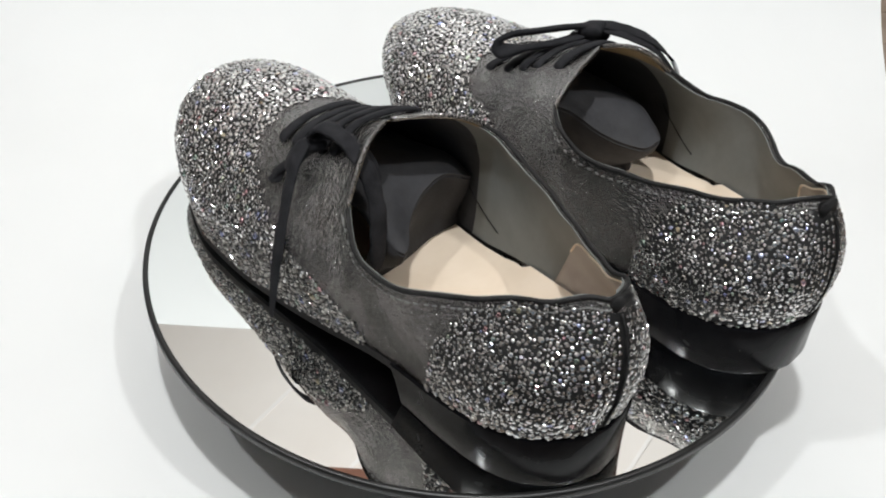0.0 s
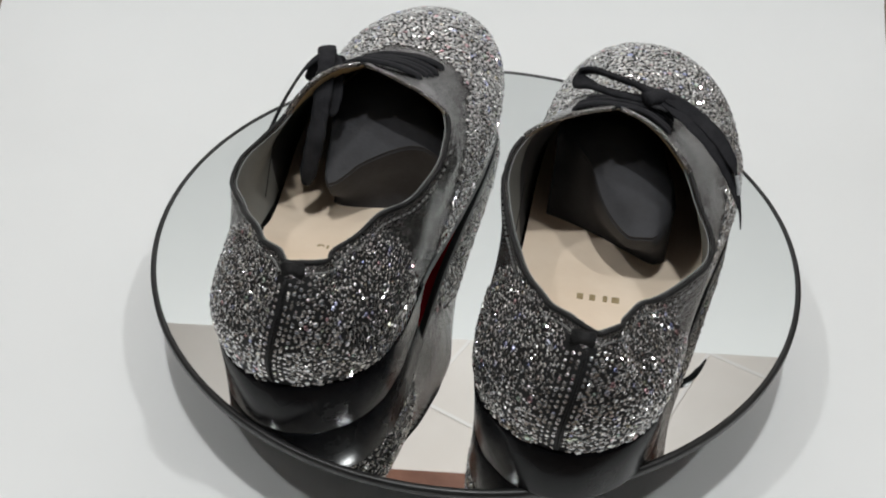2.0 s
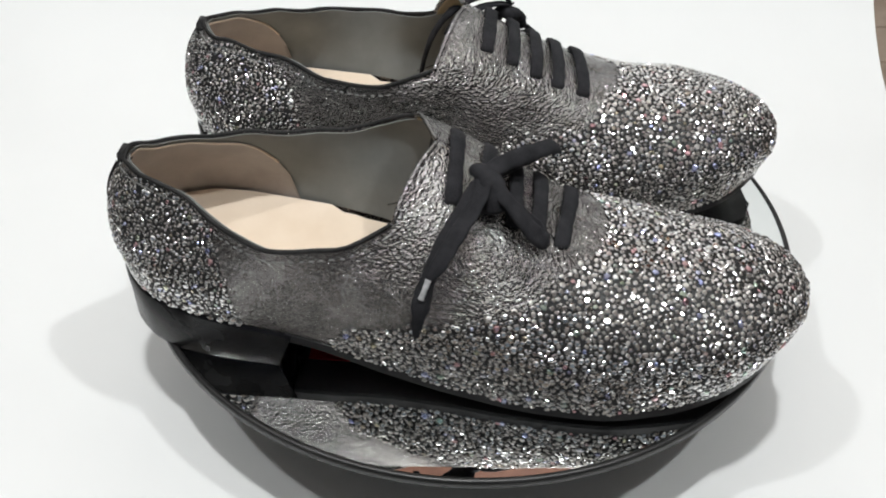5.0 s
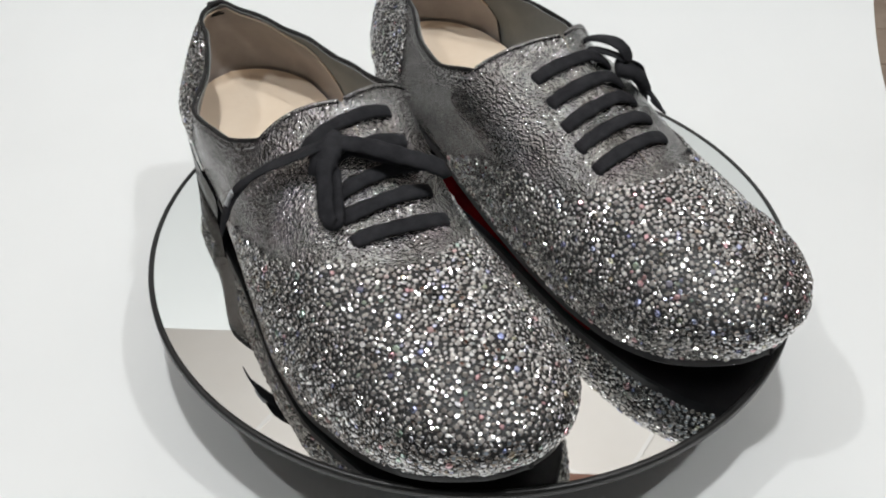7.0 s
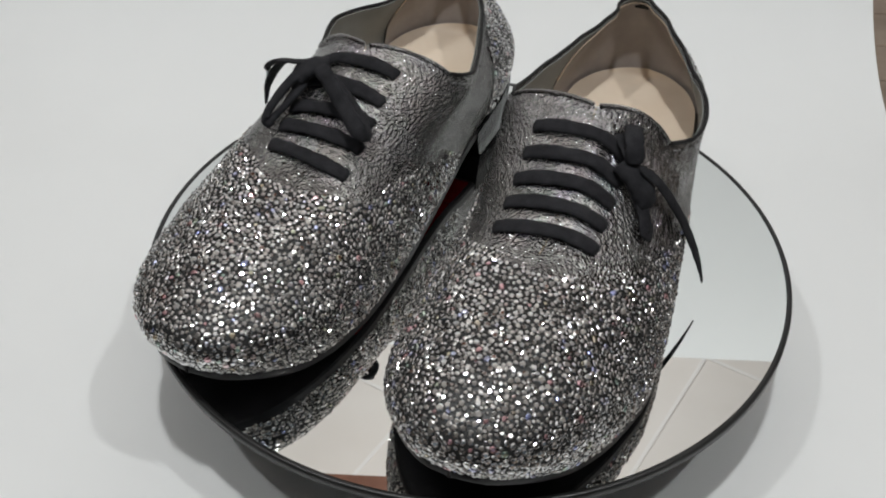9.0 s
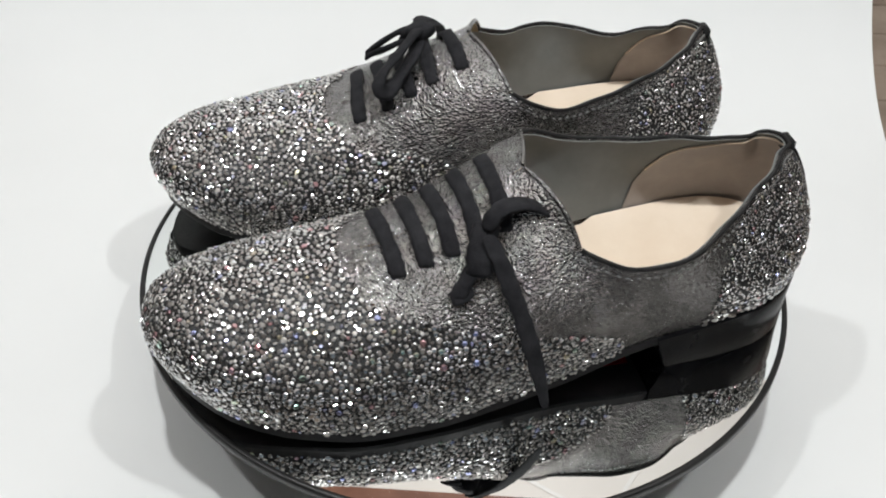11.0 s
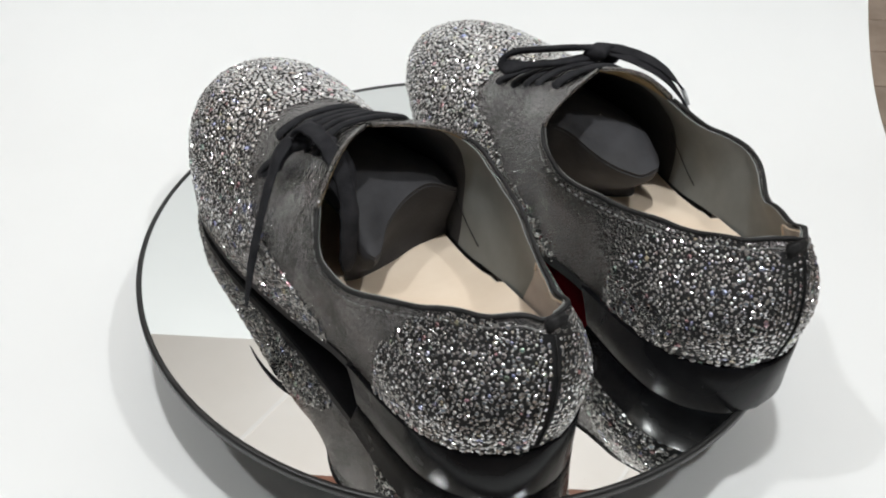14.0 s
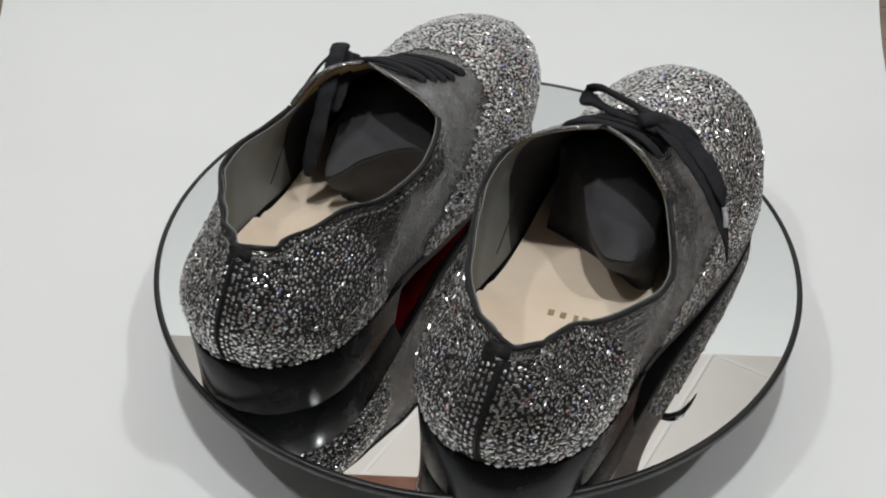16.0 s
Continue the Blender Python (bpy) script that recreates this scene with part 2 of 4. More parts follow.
def white_sheet():
    line = [(-0.20, 0.0), (-0.1, 0.0), (0.1, 0.0), (0.17, 0.0)]
    cy, rad = 0.17, 0.17
    for i in range(1, 25):
        a = math.radians(72) * i / 24
        line.append((cy + rad * math.sin(a), rad * (1 - math.cos(a))))
    y, z = line[-1]
    d = (math.cos(math.radians(72)), math.sin(math.radians(72)))
    for s in (0.13, 0.27, 0.40, 0.53):
        line.append((y + d[0] * s, z + d[1] * s))
    verts, faces, nx = [], [], 12
    for k in (0, 1):
        for i, (y, z) in enumerate(line):
            a = line[max(i - 1, 0)]
            c = line[min(i + 1, len(line) - 1)]
            t = Vector((c[0] - a[0], c[1] - a[1])).normalized()
            n = (-t[1], t[0])
            for j in range(nx + 1):
                wide = 0.35 * max(z - 0.20, 0)
                verts.append((SHEET_X0 - wide + (SHEET_X1 - SHEET_X0 + 2 * wide) * j / nx, y - n[0] * 0.0015 * k, TABLE_Z + z - n[1] * 0.0015 * k))
    w, h = nx + 1, len(line)
    o = w * h
    for i in range(h - 1):
        for j in range(nx):
            q = i * w + j
            faces += [(q, q + 1, q + w + 1, q + w), (o + q, o + q + w, o + q + w + 1, o + q + 1)]
    for i in range(h - 1):
        for j in (0, nx):
            q = i * w + j
            faces.append((q, q + w, o + q + w, o + q))
    for j in range(nx):
        for i in (0, h - 1):
            q = i * w + j
            faces.append((q, q + 1, o + q + 1, o + q))
    me = mesh_of("backdrop_sheet", verts, faces)
    me.set_sharp_from_angle(angle=0.7)
    me.materials.append(SHEET)
    tagged(new("backdrop_sheet", me), "white photo backdrop sheet curving up behind the turntable", "backdrop", "", "")


white_sheet()


def table():
    top_z = TABLE_Z - 0.0035
    root = tagged(new("table"), "plain table under the white sheet", "table")
    root.location = (0, 0, FLOOR_Z)
    bm = bmesh.new()
    box(bm, (SHEET_X0 + 0.03, -0.225, top_z - 0.025 - FLOOR_Z), (SHEET_X1 - 0.03, 0.30, top_z - FLOOR_Z), 0.003)
    part("tabletop", done("tabletop", bm, BOARD), BOARD, root)
    bm = bmesh.new()
    box(bm, (-0.02, -0.02, 0), (0.02, 0.02, top_z - 0.025 - FLOOR_Z), 0.002)
    me = done("leg", bm, BOARD)
    for x in (SHEET_X0 + 0.08, SHEET_X1 - 0.08):
        for y in (-0.18, 0.25):
            part("leg", me, BOARD, root).location = (x, y, 0)
    # the stand that holds the sheet up behind
    bm = bmesh.new()
    box(bm, (SHEET_X0 + 0.03, 0.497, 0.0), (SHEET_X1 - 0.03, 0.517, 1.36), 0.002)
    tagged(new("backboard", done("backboard", bm, BOARD)), "plain board standing behind the white sheet", "board").location = (0, 0, FLOOR_Z)


table()


# ---- turntable ----
def turntable():
    root = tagged(new("turntable"), "round mirror-topped turntable with a thin black rim", "turntable")
    root.location = (0, 0, 0)
    v, f = lathe([(0.1484, -0.0004), (0.1489, 0.0005), (0.1505, 0.0005), (0.1511, -0.0002), (0.1511, -0.0034), (0.1500, -0.0042), (0.1484, -0.0042), (0.1484, -0.0004)], 160)
    part("rim", mesh_of("rim", v, f), RIM, root, "thin black rim")
    v, f = lathe([(0.0, 0.0), (0.05, 0.0), (0.1485, 0.0)], 160)
    part("mirror", mesh_of("mirror", v, f, False), MIRROR, root, "clear round mirror")
    v, f = lathe([(0.1485, -0.004), (0.11, -0.0066), (0.0, -0.0066)], 96)
    part("underside", mesh_of("underside", v, f), RIM, root)
    base = tagged(new("motor_plinth"), "low black round plinth under the turntable", "plinth")
    base.location = (0, 0, TABLE_Z)
    v, f = lathe([(0.0, 0.0), (0.086, 0.0), (0.088, 0.002), (0.088, 0.034), (0.084, 0.0375), (0.0, 0.0375)], 96)
    part("housing", mesh_of("housing", v, f), RIM, base)
    return root


TURNTABLE = turntable()


# ---- shoes: all sizes below in millimetres, x to the outer side, y towards the toe ----
def smooth1(points):
    """A smooth curve through points: monotone steps of a cosine-eased kind would kink, so a Hermite spline."""
    xs, ys = [np.array(c, float) for c in zip(*points)]
    d = np.diff(ys) / np.diff(xs)
    m = np.concatenate([[d[0]], np.where(d[:-1] * d[1:] > 0, 2 * d[:-1] * d[1:] / (d[:-1] + d[1:] + 1e-12), 0), [d[-1]]])

    def at(q):
        q = min(max(q, xs[0]), xs[-1])
        i = int(min(max(np.searchsorted(xs, q) - 1, 0), len(xs) - 2))
        h = xs[i + 1] - xs[i]
        s = (q - xs[i]) / h
        return float((1 + 2 * s) * (1 - s) ** 2 * ys[i] + s * (1 - s) ** 2 * h * m[i] + s * s * (3 - 2 * s) * ys[i + 1] + s * s * (s - 1) * h * m[i + 1])
    return at


HEEL_Y, TOE_Y = -145.0, 134.0
W_OUT = smooth1([(-145, 0), (-143, 10), (-138, 19), (-129, 28), (-115, 34.5), (-95, 37.5), (-70, 39), (-40, 43), (0, 50), (30, 54.5), (55, 55.5), (82, 50), (102, 42), (116, 32.5), (126, 21.5), (131.8, 12), (134, 0)])
W_IN = smooth1([(-145, 0), (-143, 10), (-138, 19), (-129, 28), (-115, 34), (-95, 36), (-70, 36), (-40, 37), (0, 40), (30, 42.5), (60, 43.5), (82, 41.5), (102, 36.5), (116, 29), (126, 20), (131.8, 11.5), (134, 0)])
Z_EDGE = smooth1([(-146, 26.5), (-115, 24), (-90, 21), (-55, 16.5), (-30, 11), (0, 7.5), (40, 6), (80, 6.8), (106, 10), (122, 15), (134, 19.5)])
Z_TOP = smooth1([(-100, 126), (-60, 126), (-36, 116), (-18, 91), (-9, 84.5), (0, 80), (12, 74), (26, 67.5), (42, 62), (60, 58.5), (80, 56), (92, 54)])
# height and half-width of the opening's edge by side; each shoe is worn into its own shape
RIMS = {"right": {"z_out": smooth1([(-146, 80), (-132, 78), (-124, 74.5), (-110, 70), (-100, 66.5), (-90, 65), (-80, 65.5), (-68, 66), (-58, 65), (-49, 65), (-38, 67.5), (-30, 71.5), (-18, 78)]),
                  "z_in": smooth1([(-146, 80), (-133, 79.5), (-123, 76), (-100, 70), (-84, 68), (-71, 67), (-56, 66), (-42, 68), (-28, 75), (-18, 79)]),
                  "x_out": smooth1([(-124, 16), (-118, 18), (-110, 21), (-100, 26), (-90, 33), (-80, 39.5), (-70, 43.5), (-58, 42), (-49, 39), (-36, 34), (-24, 28)]),
                  "x_in": smooth1([(-123, 10), (-112, 17), (-100, 24), (-84, 30), (-71, 35), (-56, 39.5), (-42, 42.5), (-28, 40), (-20, 36)]), "back": 5.0},
        "left": {"z_out": smooth1([(-146, 81), (-130, 79), (-115, 73), (-105, 71), (-90, 67), (-82, 65.5), (-70, 62.5), (-56, 61), (-48, 62), (-39, 64), (-31, 68), (-18, 77)]),
                 "z_in": smooth1([(-146, 81), (-132, 79), (-115, 75), (-93, 72), (-71, 69), (-47, 70), (-30, 75.5), (-18, 79)]),
                 "x_out": smooth1([(-122, 11), (-115, 15), (-105, 23.5), (-92, 31.5), (-82, 39), (-70, 43), (-57, 44), (-48, 42), (-39, 38), (-31, 33), (-24, 29)]),
                 "x_in": smooth1([(-122, 16), (-115, 19), (-93, 26.5), (-71, 36), (-47, 39.5), (-30, 39), (-20, 34)]), "back": -6.0}}
TOE_LINE = smooth1([(-62, 8), (-54, 15), (-48, 24), (-37, 32), (-8, 39.5), (15, 44), (27, 46.5), (40, 48), (60, 48)])
TOE_LINE_IN = smooth1([(-50, 8), (-42, 20), (-28, 30), (-10, 37), (8, 43), (20, 45), (32, 46), (60, 46)])
HEEL_LINE = smooth1([(10, -86), (30, -90), (50, -94), (64, -100), (73, -112), (82, -124)])
FLARE = smooth1([(-146, 0), (-125, 0.1), (-100, 0.4), (-78, 0.85), (-52, 1.05), (-28, 0.7), (5, 0.25), (35, 0), (140, 0)])
# what sets the two worn shoes apart: how far the opening gapes by side, the lacing line, the vamp seam, the toe's height
FORM = {"out": 6.0, "in": 3.0, "lacing": 0.0, "seam": 0.0, "drop": 3.0, "sag": 0.0, "rims": RIMS["right"]}
SHIFT = {"on": False, "s": [], "dx": [], "z": [], "w": []}
SPINE_BACK, SPINE_TOE = -88.0, 92.0
THROAT = -15.0     # where the facings end and the opening begins, along the spine
GAP_TOP = 1.3


def ease(q):
    q = min(max(q, 0.0), 1.0)
    return q * q * (3 - 2 * q)


def outline(s):
    """s from 0 at the heel round the outer side to 0.5 at the toe, and back by the inner side to 1."""
    side = 1 if s <= 0.5 else -1
    k = s * 2 if s <= 0.5 else (1 - s) * 2
    k = (1 - math.cos(math.pi * k)) / 2 * 0.72 + k * 0.28
    y = HEEL_Y + (TOE_Y - HEEL_Y) * k
    return side, y, (W_OUT if side > 0 else W_IN)(y)


def spine_y(y):
    k = (y - HEEL_Y) / (TOE_Y - HEEL_Y)
    return SPINE_BACK + (SPINE_TOE - SPINE_BACK) * k


def spine_x(y):
    return FORM["lacing"] * min(max((80 - y) / 40, 0), 1)


def upper(s, phi, inset=0.0):
    """A point on the upper: phi runs from 0 at the sole's edge to 1 at the ridge."""
    side, y, w = outline(s)
    ys = spine_y(y)
    z0, zt = Z_EDGE(y), Z_TOP(ys) - FORM["drop"] * min(max((ys - 5) / 35, 0), 1)
    a = phi * math.pi / 2
    toe = min(max((ys - 20) / 40, 0), 1)
    back = min(max((-ys - 30) / 40, 0), 1)
    hz = 1 - math.cos(a) ** (0.78 + 0.12 * back)
    vz = math.sin(a) ** (0.95 - 0.05 * toe)
    front = min(max((y - 70) / 50, 0), 1)
    bulge = math.sin(min(phi * (2.2 - 0.6 * front), 1) * math.pi) * (2.0 + 5.0 * back + 5.0 * front)
    bulge += FORM["out" if side > 0 else "in"] * FLARE(y) * min(phi / 0.42, 1.0) ** 1.3 * (1 - ease((phi - 0.5) / 0.5) * ease((ys + 27) / 12))
    ox, oy = side * w, y
    sx, sy = spine_x(ys), ys
    n = Vector((ox - sx, oy - sy))
    if n.length > 1e-6:
        n.normalize()
    x = ox + (sx - ox) * hz + n.x * (bulge - inset)
    yy = oy + (sy - oy) * hz + n.y * (bulge - inset)
    z = z0 + (zt - z0) * vz - inset * 0.35 * vz
    behind = min(max((-96 - y) / 45, 0), 1)
    yy += 6.5 * behind * (max(z - 42, 0) / 40) ** 1.3
    if side > 0:
        z -= FORM["sag"] * ease((ys + 5) / 25) * ease((75 - ys) / 25) * ease(phi / 0.5) * (1 - ease((phi - 0.7) / 0.3))
    nip = ease((-58 - y) / 66) * ease((z - 36) / 52)
    x *= 1 - 0.30 * nip
    if SHIFT["on"]:
        q = s % 1.0
        dx, zr, w = [float(np.interp(q, SHIFT["s"], SHIFT[k])) for k in ("dx", "z", "w")]
        x += dx * ease((z - 34) / max(zr - 34, 10)) * (1 - ease((phi - w) / max(1 - w, 0.05)))
    return Vector((x, yy, z))


def bend_rim():
    """How far the edge of the opening has spread or closed, all round the shoe."""
    SHIFT["on"] = False
    rims, rows = FORM["rims"], []
    n = 240
    for side in (1, -1):
        edge_x = rims["x_out" if side > 0 else "x_in"]
        last, line = 0.0, []
        for i in range(n // 2 + 1):
            s = 0.5 * i / (n // 2)
            q = s if side > 0 else 1 - s
            w = heights(q % 1.0)[0]
            line.append((q, upper(q % 1.0, w), w, spine_y(outline(q % 1.0)[1])))
        at = next(i for i, r in enumerate(line) if r[1].y > -122)
        grow = edge_x(-122) / max(abs(line[at][1].x), 1)
        for i, (q, p, w, ys) in enumerate(line):
            if i < at:
                dx = side * abs(p.x) * grow + rims["back"] * ease((-p.y - 122) / 9) - p.x
            elif ys < THROAT:
                dx = side * edge_x(p.y) - p.x
                last = dx
            else:
                dx = last * ease((30 - ys) / 45)
            rows.append((q, dx, p.z, w))
    rows.sort()
    SHIFT["s"], SHIFT["dx"], SHIFT["z"], SHIFT["w"] = [list(c) for c in zip(*rows)]
    for _ in range(2):
        d = SHIFT["dx"]
        SHIFT["dx"] = [(d[max(i - 1, 0)] + 2 * d[i] + d[min(i + 1, len(d) - 1)]) / 4 for i in range(len(d))]
    SHIFT["on"] = True


def solve(test):
    lo, hi = 0.03, 1.0
    for _ in range(18):
        mid = (lo + hi) / 2
        if test(mid):
            lo = mid
        else:
            hi = mid
    return lo


def heights(s):
    """How far up the wall reaches at s, and how far the facing above it."""
    side, y, w = outline(s)
    ys = spine_y(y)
    rim_z = FORM["rims"]["z_out" if side > 0 else "z_in"]
    zt = upper(s, 1.0).z
    wave = 0.7 * math.sin(y * 0.105 + side) + 0.5 * math.sin(y * 0.23 + 2 * side)
    wall = solve(lambda q: upper(s, q).z < min(rim_z(upper(s, q).y) + wave, zt * 0.96))
    if ys < THROAT:
        return wall, wall
    if ys > 46 + FORM["seam"]:
        return min(wall, 0.8), 1.0
    return wall, max(wall, solve(lambda q: abs(upper(s, q).x - spine_x(ys)) > GAP_TOP))


def stations(n):
    out = [i / n for i in range(n)]
    # a column on each side of both corners of the opening
    for s0, s1 in ((0.0, 0.5), (1.0, 0.5)):
        lo, hi = s0, s1
        for _ in range(40):
            mid = (lo + hi) / 2
            if spine_y(outline(mid)[1]) < THROAT:
                lo = mid
            else:
                hi = mid
        out = [q for q in out if abs(q - lo) > 0.0016] + [lo, hi + math.copysign(0.0008, s1 - s0)]
    return sorted(out)


COLS, WALL_ROWS, FACE_ROWS = 220, 24, 14
ROWS = WALL_ROWS + FACE_ROWS


def shell(ss, inset=0.0, low=0.0):
    """The upper as a grid of points, wall rows first and facing rows above."""
    verts = []
    for s in ss:
        w, t = heights(s)
        for k in range(ROWS + 1):
            q = low + (w - low) * k / WALL_ROWS if k <= WALL_ROWS else w + (t - w) * (k - WALL_ROWS) / FACE_ROWS
            verts.append(upper(s, q, inset))
    return verts


def shell_faces(ss):
    n, faces, face_zone = len(ss), [], []
    for i in range(n):
        j = (i + 1) % n
        front = min(spine_y(outline(ss[i])[1]), spine_y(outline(ss[j])[1])) >= THROAT
        for k in range(ROWS if front else WALL_ROWS):
            (faces if k < WALL_ROWS else face_zone).append((i * (ROWS + 1) + k, j * (ROWS + 1) + k, j * (ROWS + 1) + k + 1, i * (ROWS + 1) + k + 1))
    return faces, face_zone


def region(p, side):
    """Which covering lies at a point of the upper."""
    line = TOE_LINE if side > 0 else TOE_LINE_IN
    sh = FORM["seam"] * min(max((p.y + 10) / 40, 0), 1)
    if p.y > -62 and p.z < line(p.y - sh) :
        return "toe"
    if p.y - sh > 55.5 - 0.0145 * (p.x - spine_x(30)) ** 2:
        return "toe"
    if p.y < HEEL_LINE(p.z) + (5 if side < 0 else 0) and p.z < 75:
        return "heel"
    return "leather"


def compact(verts, faces):
    used = sorted({q for f in faces for q in f})
    at = {q: i for i, q in enumerate(used)}
    return [verts[q] for q in used], [tuple(at[q] for q in f) for f in faces]


def sheet_mesh(name, outer, inner, faces, mirror):
    """A sheet with real thickness: its two faces, joined all round the border."""
    count = {}
    for f in faces:
        for q in range(4):
            e = (f[q], f[(q + 1) % 4])
            count[tuple(sorted(e))] = count.get(tuple(sorted(e)), []) + [e]
    off = len(outer)
    allf = list(faces) + [tuple(q + off for q in f[::-1]) for f in faces]
    allf += [(e[0][1], e[0][0], e[0][0] + off, e[0][1] + off) for e in count.values() if len(e) == 1]
    v, f = compact(list(outer) + list(inner), allf)
    if mirror < 0:
        f = [q[::-1] for q in f]
    me = bpy.data.meshes.new(name)
    me.from_pydata([(p[0] * mirror * 0.001, p[1] * 0.001, p[2] * 0.001) for p in v], [], f)
    me.validate()
    me.shade_smooth()
    me.set_sharp_from_angle(angle=1.0)
    return me


def spline(points, n):
    """Catmull-Rom through points, n samples a span."""
    p = [Vector(points[0])] + [Vector(q) for q in points] + [Vector(points[-1])]
    out = []
    for i in range(1, len(p) - 2):
        for k in range(n):
            s = k / n
            a, b, c, d = p[i - 1], p[i], p[i + 1], p[i + 2]
            out.append(0.5 * (2 * b + (c - a) * s + (2 * a - 5 * b + 4 * c - d) * s * s + (3 * b - a - 3 * c + d) * s ** 3))
    out.append(p[-2])
    return out


def sweep(points, normals, width, thick, mirror, n=6, taper=True, sides=10, point=9.0):
    """A flat woven band along a line; a rounded section, wide across and thin along the normal."""
    line = spline(points, n)
    nrm = spline(normals, n)
    verts, faces = [], []
    m = len(line)
    for i, p in enumerate(line):
        t = (line[min(i + 1, m - 1)] - line[max(i - 1, 0)])
        t.normalize()
        nn = nrm[i] - t * nrm[i].dot(t)
        if nn.length < 1e-6:
            nn = Vector((0, 0, 1)) - t * t.z
        nn.normalize()
        w = t.cross(nn)
        e = min(i, m - 1 - i) / max(m - 1, 1)
        k = min(1.0, 0.45 + e * 9) if taper else 1.0
        if taper and i > m / 2:
            k = min(1.0, 0.35 + e * point)
        wob = 1 + 0.06 * math.sin(i * 1.7) + 0.05 * math.sin(i * 0.6 + 1)
        for j in range(sides):
            a = 2 * math.pi * j / sides
            ca, sa = math.cos(a), math.sin(a)
            verts.append(p + w * (width / 2 * k * wob * math.copysign(abs(ca) ** 0.7, ca)) + nn * (thick / 2 * k * math.copysign(abs(sa) ** 0.8, sa)))
    for i in range(m - 1):
        for j in range(sides):
            q = (j + 1) % sides
            faces.append((i * sides + j, i * sides + q, (i + 1) * sides + q, (i + 1) * sides + j))
    faces += [tuple(range(sides)), tuple(range((m - 1) * sides, m * sides))]
    return [(v.x * mirror, v.y, v.z) for v in verts], faces


def stone(sides):
    """One cut stone of width 1: a girdle, a crown and a table."""
    v = [(0.5 * math.cos(2 * math.pi * i / sides), 0.5 * math.sin(2 * math.pi * i / sides), 0.0) for i in range(sides)]
    v += [(0.47 * math.cos(2 * math.pi * i / sides), 0.47 * math.sin(2 * math.pi * i / sides), 0.14) for i in range(sides)]
    v += [(0.27 * math.cos(2 * math.pi * (i + 0.5) / sides), 0.27 * math.sin(2 * math.pi * (i + 0.5) / sides), 0.25) for i in range(sides)]
    f = []
    for i in range(sides):
        j = (i + 1) % sides
        f += [(i, j, sides + j, sides + i), (sides + i, sides + j, 2 * sides + i), (sides + j, 2 * sides + j, 2 * sides + i)]
    f.append(tuple(range(2 * sides, 3 * sides)))
    return np.array(v), f


STONE_V, STONE_F = stone(6)


def scatter(verts, faces, want, seed, spacing, accept, near=0.39):
    """Points spread over the faces, no two nearer than their sizes allow."""
    rng = np.random.default_rng(seed)
    tri = []
    for f in faces:
        tri += [(f[0], f[1], f[2]), (f[0], f[2], f[3])]
    tri = np.array(tri)
    V = np.array([tuple(p) for p in verts])
    a, b, c = V[tri[:, 0]], V[tri[:, 1]], V[tri[:, 2]]
    cr = np.cross(b - a, c - a)
    area = np.linalg.norm(cr, axis=1)
    pick = rng.choice(len(tri), size=want, p=area / area.sum())
    r1, r2 = np.sqrt(rng.random(want)), rng.random(want)
    P = a[pick] * (1 - r1)[:, None] + b[pick] * (r1 * (1 - r2))[:, None] + c[pick] * (r1 * r2)[:, None]
    N = cr[pick] / np.maximum(area[pick], 1e-9)[:, None]
    cells, out = {}, []
    for p, n in zip(P, N):
        if not accept(p):
            continue
        size = spacing(p, rng)
        g = (int(p[0] // 4), int(p[1] // 4), int(p[2] // 4))
        ok = True
        for dx in (-1, 0, 1):
            for dy in (-1, 0, 1):
                for dz in (-1, 0, 1):
                    for q, qs in cells.get((g[0] + dx, g[1] + dy, g[2] + dz), ()):
                        if (p[0] - q[0]) ** 2 + (p[1] - q[1]) ** 2 + (p[2] - q[2]) ** 2 < (near * (size + qs)) ** 2:
                            ok = False
                            break
                    if not ok:
                        break
                if not ok:
                    break
            if not ok:
                break
        if ok:
            cells.setdefault(g, []).append((p, size))
            out.append((p, n, size))
    return out


def stone_frame(p, n, size, rng, centre):
    n = Vector(n)
    if n.dot(Vector(p) - centre) < 0:
        n = -n
    n = (n + Vector(rng.normal(0, 0.14, 3))).normalized()
    q = n.to_track_quat("Z", "Y").to_matrix()
    spin = Matrix.Rotation(rng.random() * 6.28, 3, "Z")
    return np.array(q @ spin), n


def stones_mesh(name, found, rng, centre, mirror):
    verts, faces = [], []
    for p, n, size in found:
        m, nn = stone_frame(p, n, size, rng, centre)
        o = len(verts)
        pts = (STONE_V * size * [rng.uniform(0.9, 1.15), rng.uniform(0.78, 1.05), 1.0]) @ m.T + np.array(p) + np.array(nn) * 0.1
        verts += [(x * mirror * 0.001, y * 0.001, z * 0.001) for x, y, z in pts]
        faces += [tuple(o + q for q in (f if mirror > 0 else f[::-1])) for f in STONE_F]
    me = bpy.data.meshes.new(name)
    me.from_pydata(verts, [], faces)
    me.update()
    me.materials.append(CRYSTAL)
    return me


STONE_MESH = bpy.data.meshes.new("crystal")
STONE_MESH.from_pydata([tuple(p) for p in STONE_V], [], STONE_F)
STONE_MESH.materials.append(CRYSTAL)


def top_of(bvh, x, y):
    """Height of the upper at a place seen from above."""
    hit = bvh.ray_cast(Vector((x, y, 200)), Vector((0, 0, -1)))
    if hit[0] is None:
        return 40.0, Vector((0, 0, 1))
    n = hit[1] if hit[1].z > 0 else -hit[1]
    return hit[0].z, n


